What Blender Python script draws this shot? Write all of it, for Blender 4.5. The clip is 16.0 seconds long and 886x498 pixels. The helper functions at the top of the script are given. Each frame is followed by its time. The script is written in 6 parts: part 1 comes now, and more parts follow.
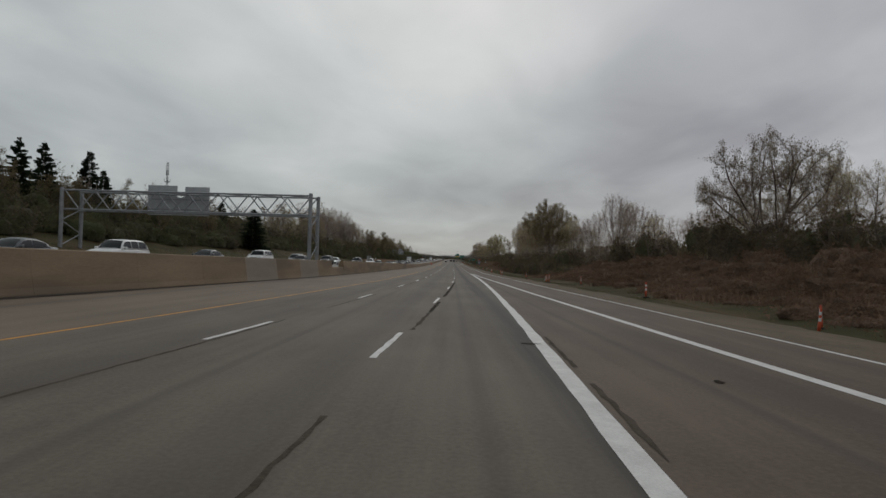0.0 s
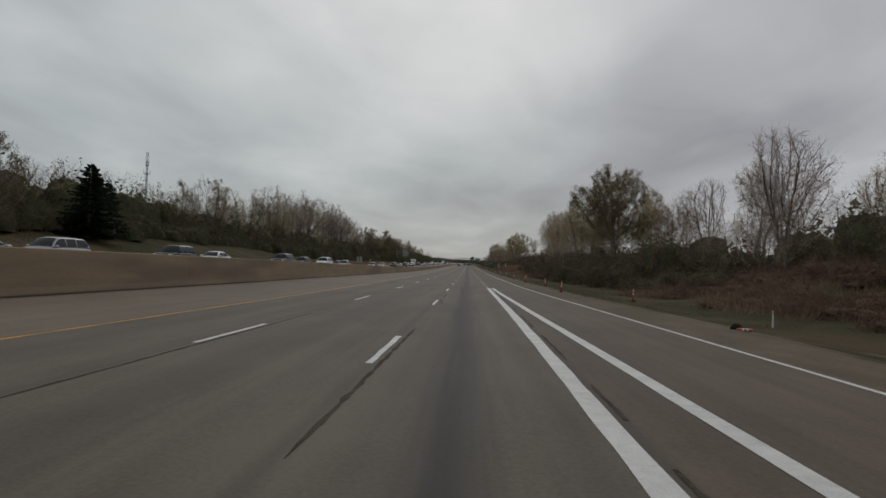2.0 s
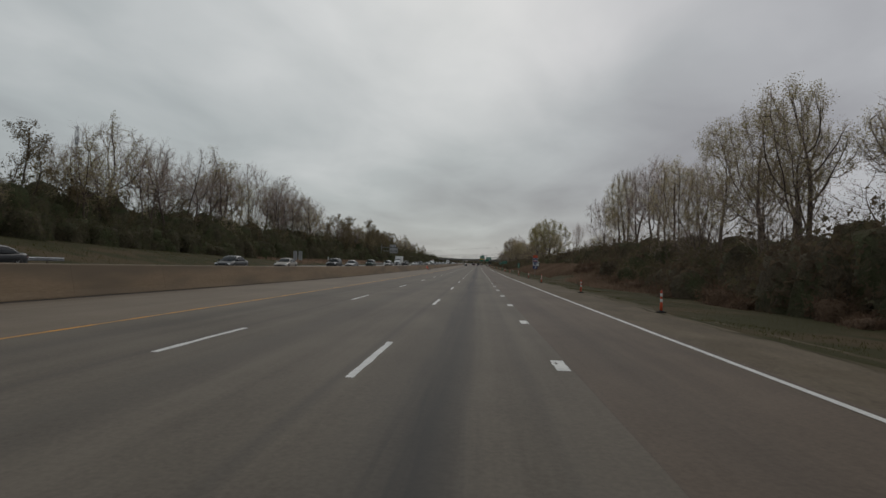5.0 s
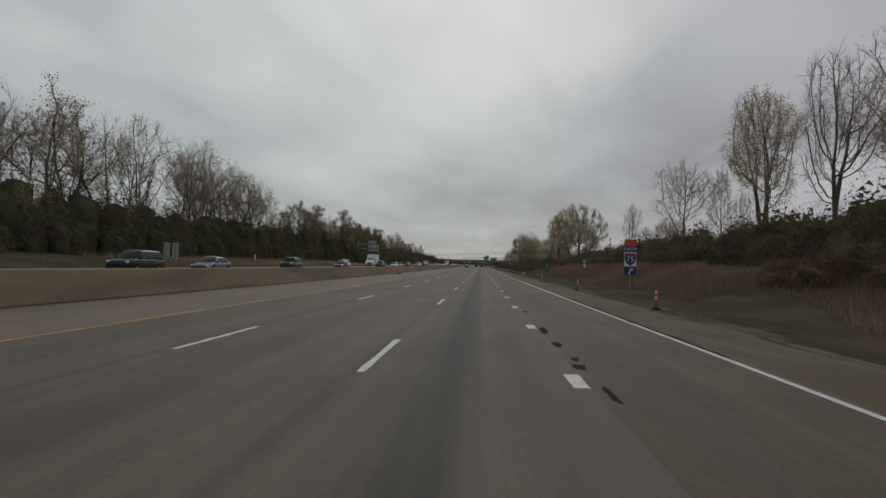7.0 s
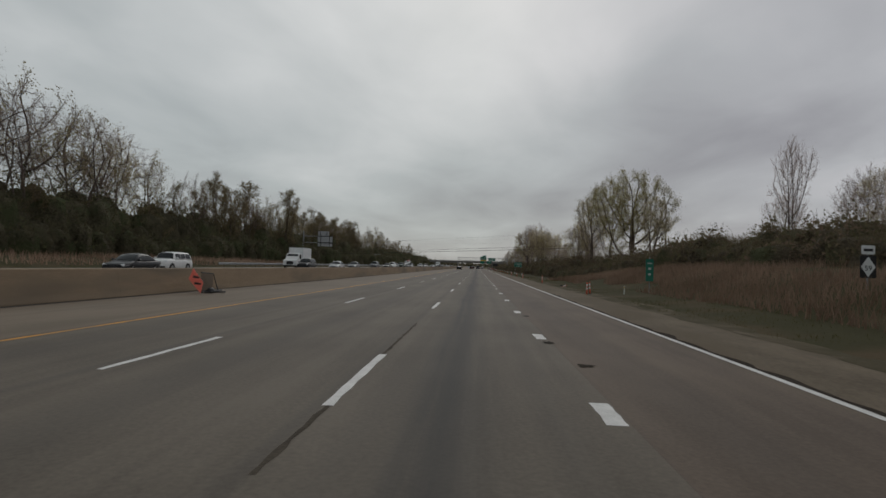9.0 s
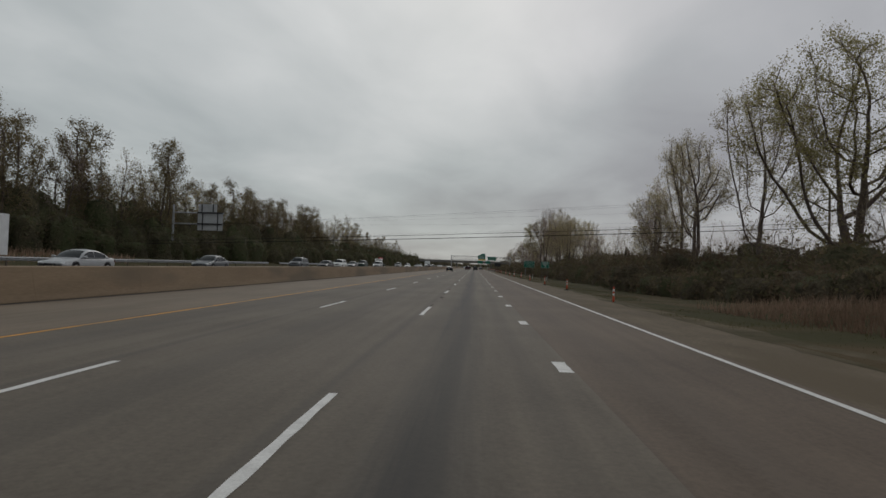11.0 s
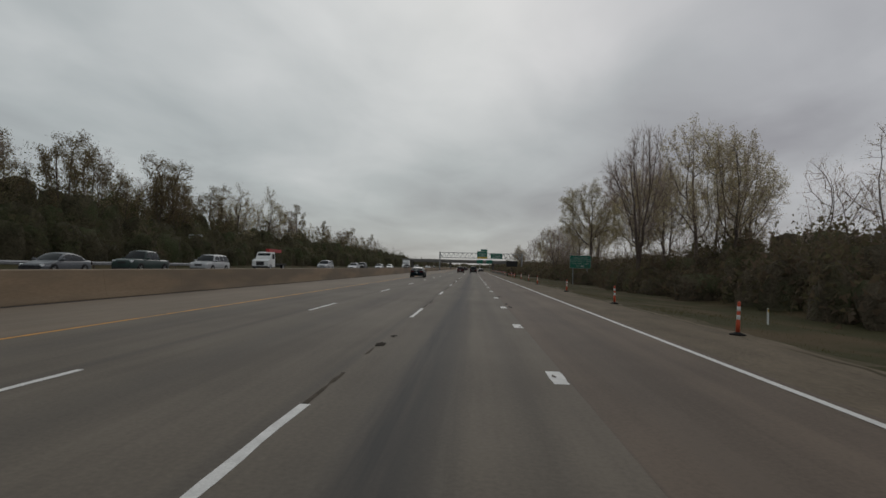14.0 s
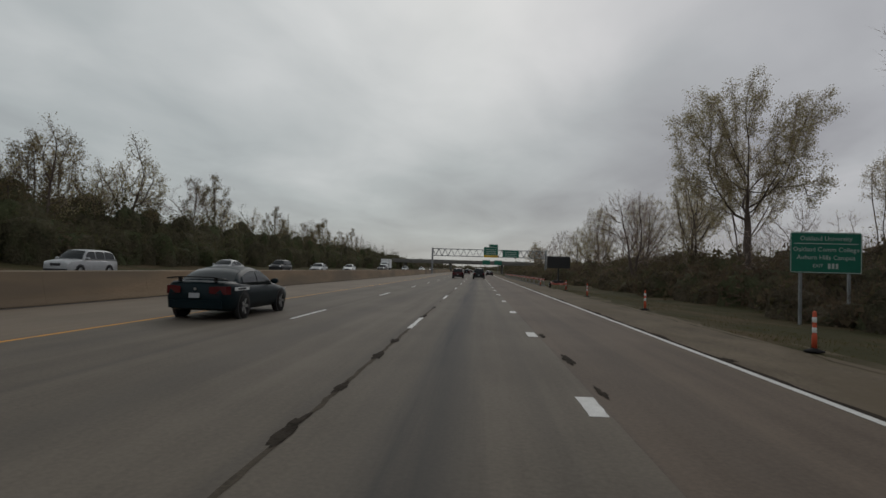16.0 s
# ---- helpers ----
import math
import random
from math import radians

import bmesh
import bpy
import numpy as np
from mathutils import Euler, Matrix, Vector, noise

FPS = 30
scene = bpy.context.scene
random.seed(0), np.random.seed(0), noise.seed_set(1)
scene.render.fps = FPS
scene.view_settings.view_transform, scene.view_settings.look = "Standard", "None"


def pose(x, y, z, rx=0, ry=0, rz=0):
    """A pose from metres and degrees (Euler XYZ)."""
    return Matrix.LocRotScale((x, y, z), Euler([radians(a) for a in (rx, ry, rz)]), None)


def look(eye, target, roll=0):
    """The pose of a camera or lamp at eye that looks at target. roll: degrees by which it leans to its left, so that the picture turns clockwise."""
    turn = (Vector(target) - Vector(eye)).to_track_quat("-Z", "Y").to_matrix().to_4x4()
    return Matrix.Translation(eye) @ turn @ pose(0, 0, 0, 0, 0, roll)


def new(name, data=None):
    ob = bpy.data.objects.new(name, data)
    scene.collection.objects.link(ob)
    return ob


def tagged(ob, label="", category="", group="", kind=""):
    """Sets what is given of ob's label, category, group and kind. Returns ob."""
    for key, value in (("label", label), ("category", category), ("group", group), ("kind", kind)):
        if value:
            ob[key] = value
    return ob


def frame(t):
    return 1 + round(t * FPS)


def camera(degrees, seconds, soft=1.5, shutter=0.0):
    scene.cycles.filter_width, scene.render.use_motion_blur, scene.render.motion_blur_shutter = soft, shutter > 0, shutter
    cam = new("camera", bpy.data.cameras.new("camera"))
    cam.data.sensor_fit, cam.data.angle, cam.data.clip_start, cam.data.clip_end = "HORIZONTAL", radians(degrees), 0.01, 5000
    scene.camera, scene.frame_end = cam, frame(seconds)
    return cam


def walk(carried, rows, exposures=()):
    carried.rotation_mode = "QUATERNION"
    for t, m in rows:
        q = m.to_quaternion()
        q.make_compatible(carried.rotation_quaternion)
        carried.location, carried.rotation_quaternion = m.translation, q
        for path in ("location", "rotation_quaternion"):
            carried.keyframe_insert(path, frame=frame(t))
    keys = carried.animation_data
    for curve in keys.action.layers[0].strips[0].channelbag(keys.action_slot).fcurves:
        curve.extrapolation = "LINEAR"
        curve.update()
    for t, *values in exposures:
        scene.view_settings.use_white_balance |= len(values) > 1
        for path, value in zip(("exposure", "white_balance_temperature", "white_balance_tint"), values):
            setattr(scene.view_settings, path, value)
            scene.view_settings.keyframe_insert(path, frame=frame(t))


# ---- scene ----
FOV = 75.35
ROWS = [
    (0.0, -0.50, -0.05, 4.00, 90.87, -1.63, 0.90),
    (0.5, 0.11, 15.69, 3.76, 91.18, -1.98, 0.90),
    (1.0, 0.76, 30.90, 3.54, 90.99, -1.78, 1.72),
    (1.5, 1.16, 47.48, 3.32, 91.13, -1.87, 1.94),
    (2.0, 1.43, 61.34, 3.15, 91.24, -1.98, 2.51),
    (2.5, 1.64, 78.33, 2.95, 91.22, -1.93, 3.46),
    (3.0, 1.60, 92.78, 2.80, 91.35, -1.65, 3.08),
    (3.5, 1.66, 108.85, 2.65, 91.48, -1.85, 3.10),
    (4.0, 1.75, 123.75, 2.52, 91.22, -1.64, 3.38),
    (6.5, 1.74, 200.08, 2.01, 91.38, -1.77, 3.61),
    (7.0, 1.75, 214.68, 1.95, 91.44, -1.55, 3.82),
    (7.5, 1.65, 230.62, 1.88, 91.71, -1.69, 3.72),
    (8.0, 1.66, 245.89, 1.83, 91.60, -1.74, 3.78),
    (8.5, 1.64, 262.44, 1.78, 91.57, -1.58, 3.56),
    (9.0, 1.64, 277.68, 1.74, 91.61, -1.71, 3.43),
    (11.5, 1.67, 356.73, 1.62, 91.69, -1.93, 3.13),
    (12.0, 1.66, 371.23, 1.62, 91.75, -1.73, 3.00),
    (12.5, 1.73, 388.26, 1.61, 91.56, -1.65, 3.23),
    (13.0, 1.78, 403.00, 1.61, 91.74, -1.36, 2.84),
    (13.5, 1.84, 419.77, 1.60, 91.75, -1.50, 2.82),
    (14.0, 1.87, 433.84, 1.60, 91.77, -1.55, 2.98),
    (14.5, 1.88, 450.35, 1.60, 91.71, -1.55, 3.05),
    (15.0, 1.95, 465.85, 1.60, 91.69, -1.27, 3.33),
    (15.5, 1.86, 483.50, 1.60, 91.58, -1.60, 3.65),
    (16.0, 1.75, 497.56, 1.60, 91.96, -1.69, 3.44),
]
CLOUD_SHIFT = (3.0, 1.0, 0.0)
cam = camera(FOV, 16.0, soft=1.55)
walk(cam, [(t, pose(x, y, z, a, b, c)) for t, x, y, z, a, b, c in ROWS])

# ---- sky and sun: a broken overcast ----
SUN_ELEV, SUN_TURN = radians(32), radians(-1)
world = bpy.data.worlds.new("overcast_sky")
scene.world = world
world.use_nodes = True
wt = world.node_tree
wn = wt.nodes


def wnode(kind, **vals):
    n = wn.new(kind)
    for k, v in vals.items():
        n.inputs[k].default_value = v
    return n


background = wn["Background"]
sky = wn.new("ShaderNodeTexSky")
sky.sky_type, sky.sun_disc, sky.sun_elevation, sky.sun_rotation = "NISHITA", False, SUN_ELEV, SUN_TURN
coord = wn.new("ShaderNodeTexCoord")
split = wn.new("ShaderNodeSeparateXYZ")
wt.links.new(coord.outputs["Generated"], split.inputs[0])
# cloud deck: the direction laid out on a plane overhead
lift = wn.new("ShaderNodeMath")
lift.operation, lift.inputs[1].default_value = "MAXIMUM", 0.0
wt.links.new(split.outputs["Z"], lift.inputs[0])
lift2 = wn.new("ShaderNodeMath")
lift2.operation, lift2.inputs[1].default_value = "ADD", 0.16
wt.links.new(lift.outputs[0], lift2.inputs[0])
flat = wn.new("ShaderNodeCombineXYZ")
for axis in ("X", "Y"):
    d = wn.new("ShaderNodeMath")
    d.operation = "DIVIDE"
    wt.links.new(split.outputs[axis], d.inputs[0])
    wt.links.new(lift2.outputs[0], d.inputs[1])
    wt.links.new(d.outputs[0], flat.inputs[axis])
shift = wn.new("ShaderNodeMapping")
shift.inputs["Location"].default_value = CLOUD_SHIFT
shift.inputs["Rotation"].default_value = (0, 0, radians(-24))
shift.inputs["Scale"].default_value = (0.75, 0.5, 1)
wt.links.new(flat.outputs[0], shift.inputs[0])
big = wnode("ShaderNodeTexNoise", Scale=0.7, Detail=4.0, Roughness=0.45, Distortion=0.3)
fine = wnode("ShaderNodeTexNoise", Scale=2.4, Detail=5.0, Roughness=0.5, Distortion=0.3)
for n in (big, fine):
    wt.links.new(shift.outputs[0], n.inputs["Vector"])


def wmath(op, a, b, clamp=False):
    n = wn.new("ShaderNodeMath")
    n.operation, n.use_clamp = op, clamp
    for k, v in enumerate((a, b)):
        if isinstance(v, (int, float)):
            n.inputs[k].default_value = v
        else:
            wt.links.new(v, n.inputs[k])
    return n.outputs[0]


# brighter towards the hidden sun
toward = wn.new("ShaderNodeVectorMath")
toward.operation = "DOT_PRODUCT"
toward.inputs[1].default_value = (math.sin(SUN_TURN) * math.cos(SUN_ELEV), math.cos(SUN_TURN) * math.cos(SUN_ELEV), math.sin(SUN_ELEV))
wt.links.new(coord.outputs["Generated"], toward.inputs[0])
glow = wmath("POWER", wmath("MAXIMUM", toward.outputs["Value"], 0.0), 10.0)
# one heavier bank of cloud, its rim torn by the noise
bank = wn.new("ShaderNodeVectorMath")
bank.operation = "SUBTRACT"
bank.inputs[1].default_value = (0.95, 2.0, 0)
wt.links.new(flat.outputs[0], bank.inputs[0])
squash = wn.new("ShaderNodeVectorMath")
squash.operation = "MULTIPLY"
squash.inputs[1].default_value = (1.15, 0.95, 0)
wt.links.new(bank.outputs[0], squash.inputs[0])
length = wn.new("ShaderNodeVectorMath")
length.operation = "LENGTH"
wt.links.new(squash.outputs[0], length.inputs[0])
torn = wmath("ADD", length.outputs["Value"], wmath("MULTIPLY", wmath("SUBTRACT", big.outputs["Fac"], 0.5), 1.6))
heavy = wn.new("ShaderNodeMapRange")
heavy.interpolation_type = "SMOOTHSTEP"
heavy.inputs["From Min"].default_value, heavy.inputs["From Max"].default_value = 0.1, 1.15
heavy.inputs["To Min"].default_value, heavy.inputs["To Max"].default_value = 1.0, 0.0
wt.links.new(torn, heavy.inputs[0])
level = wmath("ADD", wmath("MULTIPLY", wmath("SUBTRACT", big.outputs["Fac"], 0.5), 0.55), wmath("MULTIPLY", wmath("SUBTRACT", fine.outputs["Fac"], 0.5), 0.55))
level = wmath("ADD", level, wmath("MULTIPLY", glow, 0.4))
level = wmath("SUBTRACT", level, wmath("MULTIPLY", heavy.outputs[0], 0.16))
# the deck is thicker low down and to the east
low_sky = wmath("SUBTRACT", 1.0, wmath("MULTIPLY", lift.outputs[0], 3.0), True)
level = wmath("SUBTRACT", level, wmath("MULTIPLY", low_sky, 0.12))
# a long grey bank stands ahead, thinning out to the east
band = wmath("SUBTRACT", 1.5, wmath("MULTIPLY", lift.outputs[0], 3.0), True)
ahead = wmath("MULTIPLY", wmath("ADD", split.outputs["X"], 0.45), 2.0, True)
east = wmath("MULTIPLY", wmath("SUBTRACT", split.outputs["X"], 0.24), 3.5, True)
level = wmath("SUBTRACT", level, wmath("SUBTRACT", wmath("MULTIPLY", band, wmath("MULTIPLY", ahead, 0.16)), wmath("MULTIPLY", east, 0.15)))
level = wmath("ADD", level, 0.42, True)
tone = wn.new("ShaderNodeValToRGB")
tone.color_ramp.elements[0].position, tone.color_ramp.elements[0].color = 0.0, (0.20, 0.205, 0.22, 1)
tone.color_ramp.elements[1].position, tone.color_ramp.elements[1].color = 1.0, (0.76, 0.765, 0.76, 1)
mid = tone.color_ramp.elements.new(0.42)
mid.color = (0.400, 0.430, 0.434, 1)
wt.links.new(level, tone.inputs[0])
thin = wn.new("ShaderNodeMix")
thin.data_type = "RGBA"
thin.inputs["Factor"].default_value = 0.96
dim = wn.new("ShaderNodeVectorMath")
dim.operation, dim.inputs["Scale"].default_value = "SCALE", 0.1
wt.links.new(sky.outputs[0], dim.inputs[0])
wt.links.new(dim.outputs[0], thin.inputs["A"])
mauve = wn.new("ShaderNodeMix")
mauve.data_type, mauve.blend_type = "RGBA", "MULTIPLY"
mauve.inputs["B"].default_value = (1.045, 0.985, 1.015, 1)
wt.links.new(wmath("MULTIPLY", wmath("ADD", split.outputs["X"], 0.02), 2.2, True), mauve.inputs["Factor"])
wt.links.new(tone.outputs[0], mauve.inputs["A"])
wt.links.new(mauve.outputs["Result"], thin.inputs["B"])
wt.links.new(thin.outputs["Result"], background.inputs["Color"])
background.inputs["Strength"].default_value = 1.0

sun_data = bpy.data.lights.new("sun", "SUN")
sun_data.energy, sun_data.angle, sun_data.color = 0.35, radians(25), (1.0, 0.97, 0.93)
sun = new("sun", sun_data)
sun.matrix_world = look((200 * math.sin(SUN_TURN) * math.cos(SUN_ELEV), 200 * math.cos(SUN_TURN) * math.cos(SUN_ELEV), 200 * math.sin(SUN_ELEV)), (0, 0, 0))
scene.view_settings.exposure = 0.0


# ---- plan of the motorway: s along it, x to the right of the lane line, h over the carriageway ----
def road_z(s):
    return 2.4 * (1 - s / 450.0) ** 3 if s < 450 else 0.0


def heading(s):
    return min(0.0, (s - 95.0) / 2000.0)


def place(s, x, h=0.0):
    a = heading(s)
    if a >= 0:
        return Vector((x, s, road_z(s) + h))
    return Vector((-2000 + (2000 + x) * math.cos(a), 95 + (2000 + x) * math.sin(a), road_z(s) + h))


def stand(s, x, h=0.0, turn=0.0, scale=(1, 1, 1)):
    """The pose of a thing that stands on the plan, its y along the road."""
    return Matrix.LocRotScale(place(s, x, h), Euler((0, 0, heading(s) + radians(turn))), scale)


def lerp(v, *pts):
    """The value at v of a line through (v, value) pairs."""
    if v <= pts[0][0]:
        return pts[0][1]
    for (a, p), (b, q) in zip(pts, pts[1:]):
        if v <= b:
            return p + (q - p) * (v - a) / (b - a)
    return pts[-1][1]


def smooth(v, a, b):
    k = min(1.0, max(0.0, (v - a) / (b - a)))
    return k * k * (3 - 2 * k)


def far_side_h(s):      # the other carriageway lies higher at the start
    return 1.05 - 0.65 * smooth(s, 90, 240)


def kerb_h(s):          # foot of the median wall
    return 0.25 - 0.27 * smooth(s, 110, 215)


def wall_top(s):
    return 1.80 - 0.67 * smooth(s, 70, 215)


def edge_x(s):          # right edge line, drawing in along the ramp
    return lerp(s, (-40, 10.6), (5, 9.65), (26, 9.05), (50, 8.25), (70, 7.7), (86, 7.15), (100, 6.72), (118, 6.37))


def gore_x(s):
    return lerp(s, (-30, 9.6), (8, 7.1), (14.4, 6.72), (36.6, 5.6), (53, 4.96), (67, 4.45), (84, 3.97), (99, 3.66), (110, 3.55))


def ground_h(s, x):
    lift_in = smooth(s, 215, 260) * (1 - smooth(s, 330, 400))
    rise = 1 - smooth(s, 90, 125)        # a low bank beside the ramp
    if x > -14:
        bank = lerp(x, (-14, -0.3), (8.2, -0.3), (edge_x(s) + 2.2, -0.22), (edge_x(s) + 2.9, -0.06), (14, -0.35 + 0.5 * lift_in), (19, -0.75 + 2.6 * lift_in + 1.0 * rise),
                    (26, 0.2 + 2.6 * lift_in + 2.2 * rise), (40, 0.8 + 2.8 * lift_in + 2.0 * rise), (90, 2.0), (700, 2.0))
    else:
        o, foot = far_side_h(s), 1.5 + 3.1 * (1 - smooth(s, 150, 300))
        bank = lerp(-x, (14, o - 0.3), (35.6, o - 0.3), (36.6, o - 0.08), (42, o + 0.3 + 0.25 * foot), (50, foot), (64, foot + 1.2), (120, foot + 3), (700, foot + 3))
    rough = 0.0 if -38 < x < edge_x(s) + 2.8 else 0.22 * noise.noise((x * 0.11, s * 0.09, 3)) + 0.1 * noise.noise((x * 0.4, s * 0.4, 9))
    return bank + rough


# ---- mesh helpers ----
class Mesh:
    """Collects corners and faces of one part."""

    def __init__(self):
        self.v, self.f = [], []

    def quad(self, a, b, c, d):
        n = len(self.v)
        self.v += [Vector(p) for p in (a, b, c, d)]
        self.f.append((n, n + 1, n + 2, n + 3))
        return self

    def box(self, x0, x1, y0, y1, z0, z1, bevel=0.0):
        n = len(self.v)
        b = bevel
        ring = [(x0 + b, y0), (x1 - b, y0), (x1, y0 + b), (x1, y1 - b), (x1 - b, y1), (x0 + b, y1), (x0, y1 - b), (x0, y0 + b)] if b else [(x0, y0), (x1, y0), (x1, y1), (x0, y1)]
        k = len(ring)
        for z in (z0, z1):
            self.v += [Vector((x, y, z)) for x, y in ring]
        self.f += [(n + i, n + (i + 1) % k, n + k + (i + 1) % k, n + k + i) for i in range(k)]
        self.f += [tuple(n + i for i in reversed(range(k))), tuple(n + k + i for i in range(k))]
        return self

    def tube(self, p, q, r0, r1=None, n=6, caps=True):
        p, q = Vector(p), Vector(q)
        r1 = r0 if r1 is None else r1
        z = (q - p).normalized()
        x = z.orthogonal().normalized()
        y = z.cross(x)
        o = len(self.v)
        for c, r in ((p, r0), (q, r1)):
            self.v += [c + (x * math.cos(2 * math.pi * i / n) + y * math.sin(2 * math.pi * i / n)) * r for i in range(n)]
        self.f += [(o + i, o + (i + 1) % n, o + n + (i + 1) % n, o + n + i) for i in range(n)]
        if caps:
            self.f += [tuple(o + i for i in reversed(range(n))), tuple(o + n + i for i in range(n))]
        return self

    def loft(self, rings, caps=True):
        o, k = len(self.v), len(rings[0])
        for r in rings:
            self.v += [Vector(p) for p in r]
        for j in range(len(rings) - 1):
            a, b = o + j * k, o + (j + 1) * k
            self.f += [(a + i, a + (i + 1) % k, b + (i + 1) % k, b + i) for i in range(k)]
        if caps:
            e = o + (len(rings) - 1) * k
            self.f += [tuple(o + i for i in reversed(range(k))), tuple(e + i for i in range(k))]
        return self

    def lathe(self, profile, n=12, axis="z", at=(0, 0, 0), caps=True):
        """Turns (radius, height) pairs round an axis."""
        at = Vector(at)
        rings = []
        for r, h in profile:
            ring = []
            for i in range(n):
                c, s = r * math.cos(2 * math.pi * i / n), r * math.sin(2 * math.pi * i / n)
                ring.append(at + (Vector((c, s, h)) if axis == "z" else Vector((h, c, s))))
            rings.append(ring)
        return self.loft(rings, caps)

    def slab(self, outline, y0, y1):
        """A plate in the xz plane with the given outline, from y0 to y1."""
        return self.loft([[(x, y0, z) for x, z in outline], [(x, y1, z) for x, z in outline]])


def mesh_data(name, m, material, shade=False):
    me = bpy.data.meshes.new(name)
    me.from_pydata(m.v, [], m.f)
    me.materials.append(material)
    if shade:
        me.shade_smooth()
    me.update()
    return me


def part(name, m, material, parent=None, label="", shade=False):
    ob = new(name, m if isinstance(m, bpy.types.Mesh) else mesh_data(name, m, material, shade))
    if parent is not None:
        ob.parent = parent
    return tagged(ob, label)


def thing(name, at, label, category, group="", kind=""):
    ob = new(name)
    ob.empty_display_size = 0.3
    ob.matrix_basis = at
    return tagged(ob, label, category, group, kind)


def sheet(name, x0, h0, x1, h1, s0, s1, material, step=5.0, thick=0.0, label="", category="", kind="structure", parent=None):
    """A strip along the road between two lines; x and h are numbers or functions of s."""
    val = lambda q, s: q(s) if callable(q) else q
    n = max(1, round((s1 - s0) / step))
    m = Mesh()
    for i in range(n + 1):
        s = s0 + (s1 - s0) * i / n
        m.v += [place(s, val(x0, s), val(h0, s)), place(s, val(x1, s), val(h1, s))]
        if i:
            m.f.append((2 * i - 2, 2 * i - 1, 2 * i + 1, 2 * i))
    if thick:
        k = len(m.v)
        m.v += [p - Vector((0, 0, thick)) for p in m.v]
        for i in range(n):
            a = 2 * i
            m.f += [(a + 2, a + k + 2, a + k, a), (a + 1, a + 1 + k, a + 3 + k, a + 3)]
        m.f += [(0, k, k + 1, 1), (2 * n + 1, 2 * n + 1 + k, 2 * n + k, 2 * n)]
    ob = part(name, m, material, parent)
    return tagged(ob, label, category, "", kind) if parent is None else ob


def bulk(name, verts, faces, material, label, category, extra=None):
    """One large mesh of arrays, for what nobody could count."""
    me = bpy.data.meshes.new(name)
    me.vertices.add(len(verts))
    me.vertices.foreach_set("co", np.ascontiguousarray(verts, dtype=np.float32).ravel())
    k = faces.shape[1]
    me.loops.add(faces.size)
    me.loops.foreach_set("vertex_index", np.ascontiguousarray(faces, dtype=np.int32).ravel())
    me.polygons.add(len(faces))
    me.polygons.foreach_set("loop_start", np.arange(0, faces.size, k, dtype=np.int32))
    me.update(calc_edges=True)
    me.materials.append(material)
    return tagged(new(name, me), label, category, "", "stuff")


# ---- materials ----
def node_material(name, rough=0.8, metal=0.0, spec=0.4):
    m = bpy.data.materials.new(name)
    m.use_nodes = True
    b = m.node_tree.nodes["Principled BSDF"]
    b.inputs["Roughness"].default_value, b.inputs["Metallic"].default_value = rough, metal
    b.inputs["Specular IOR Level"].default_value = spec
    return m, m.node_tree, b


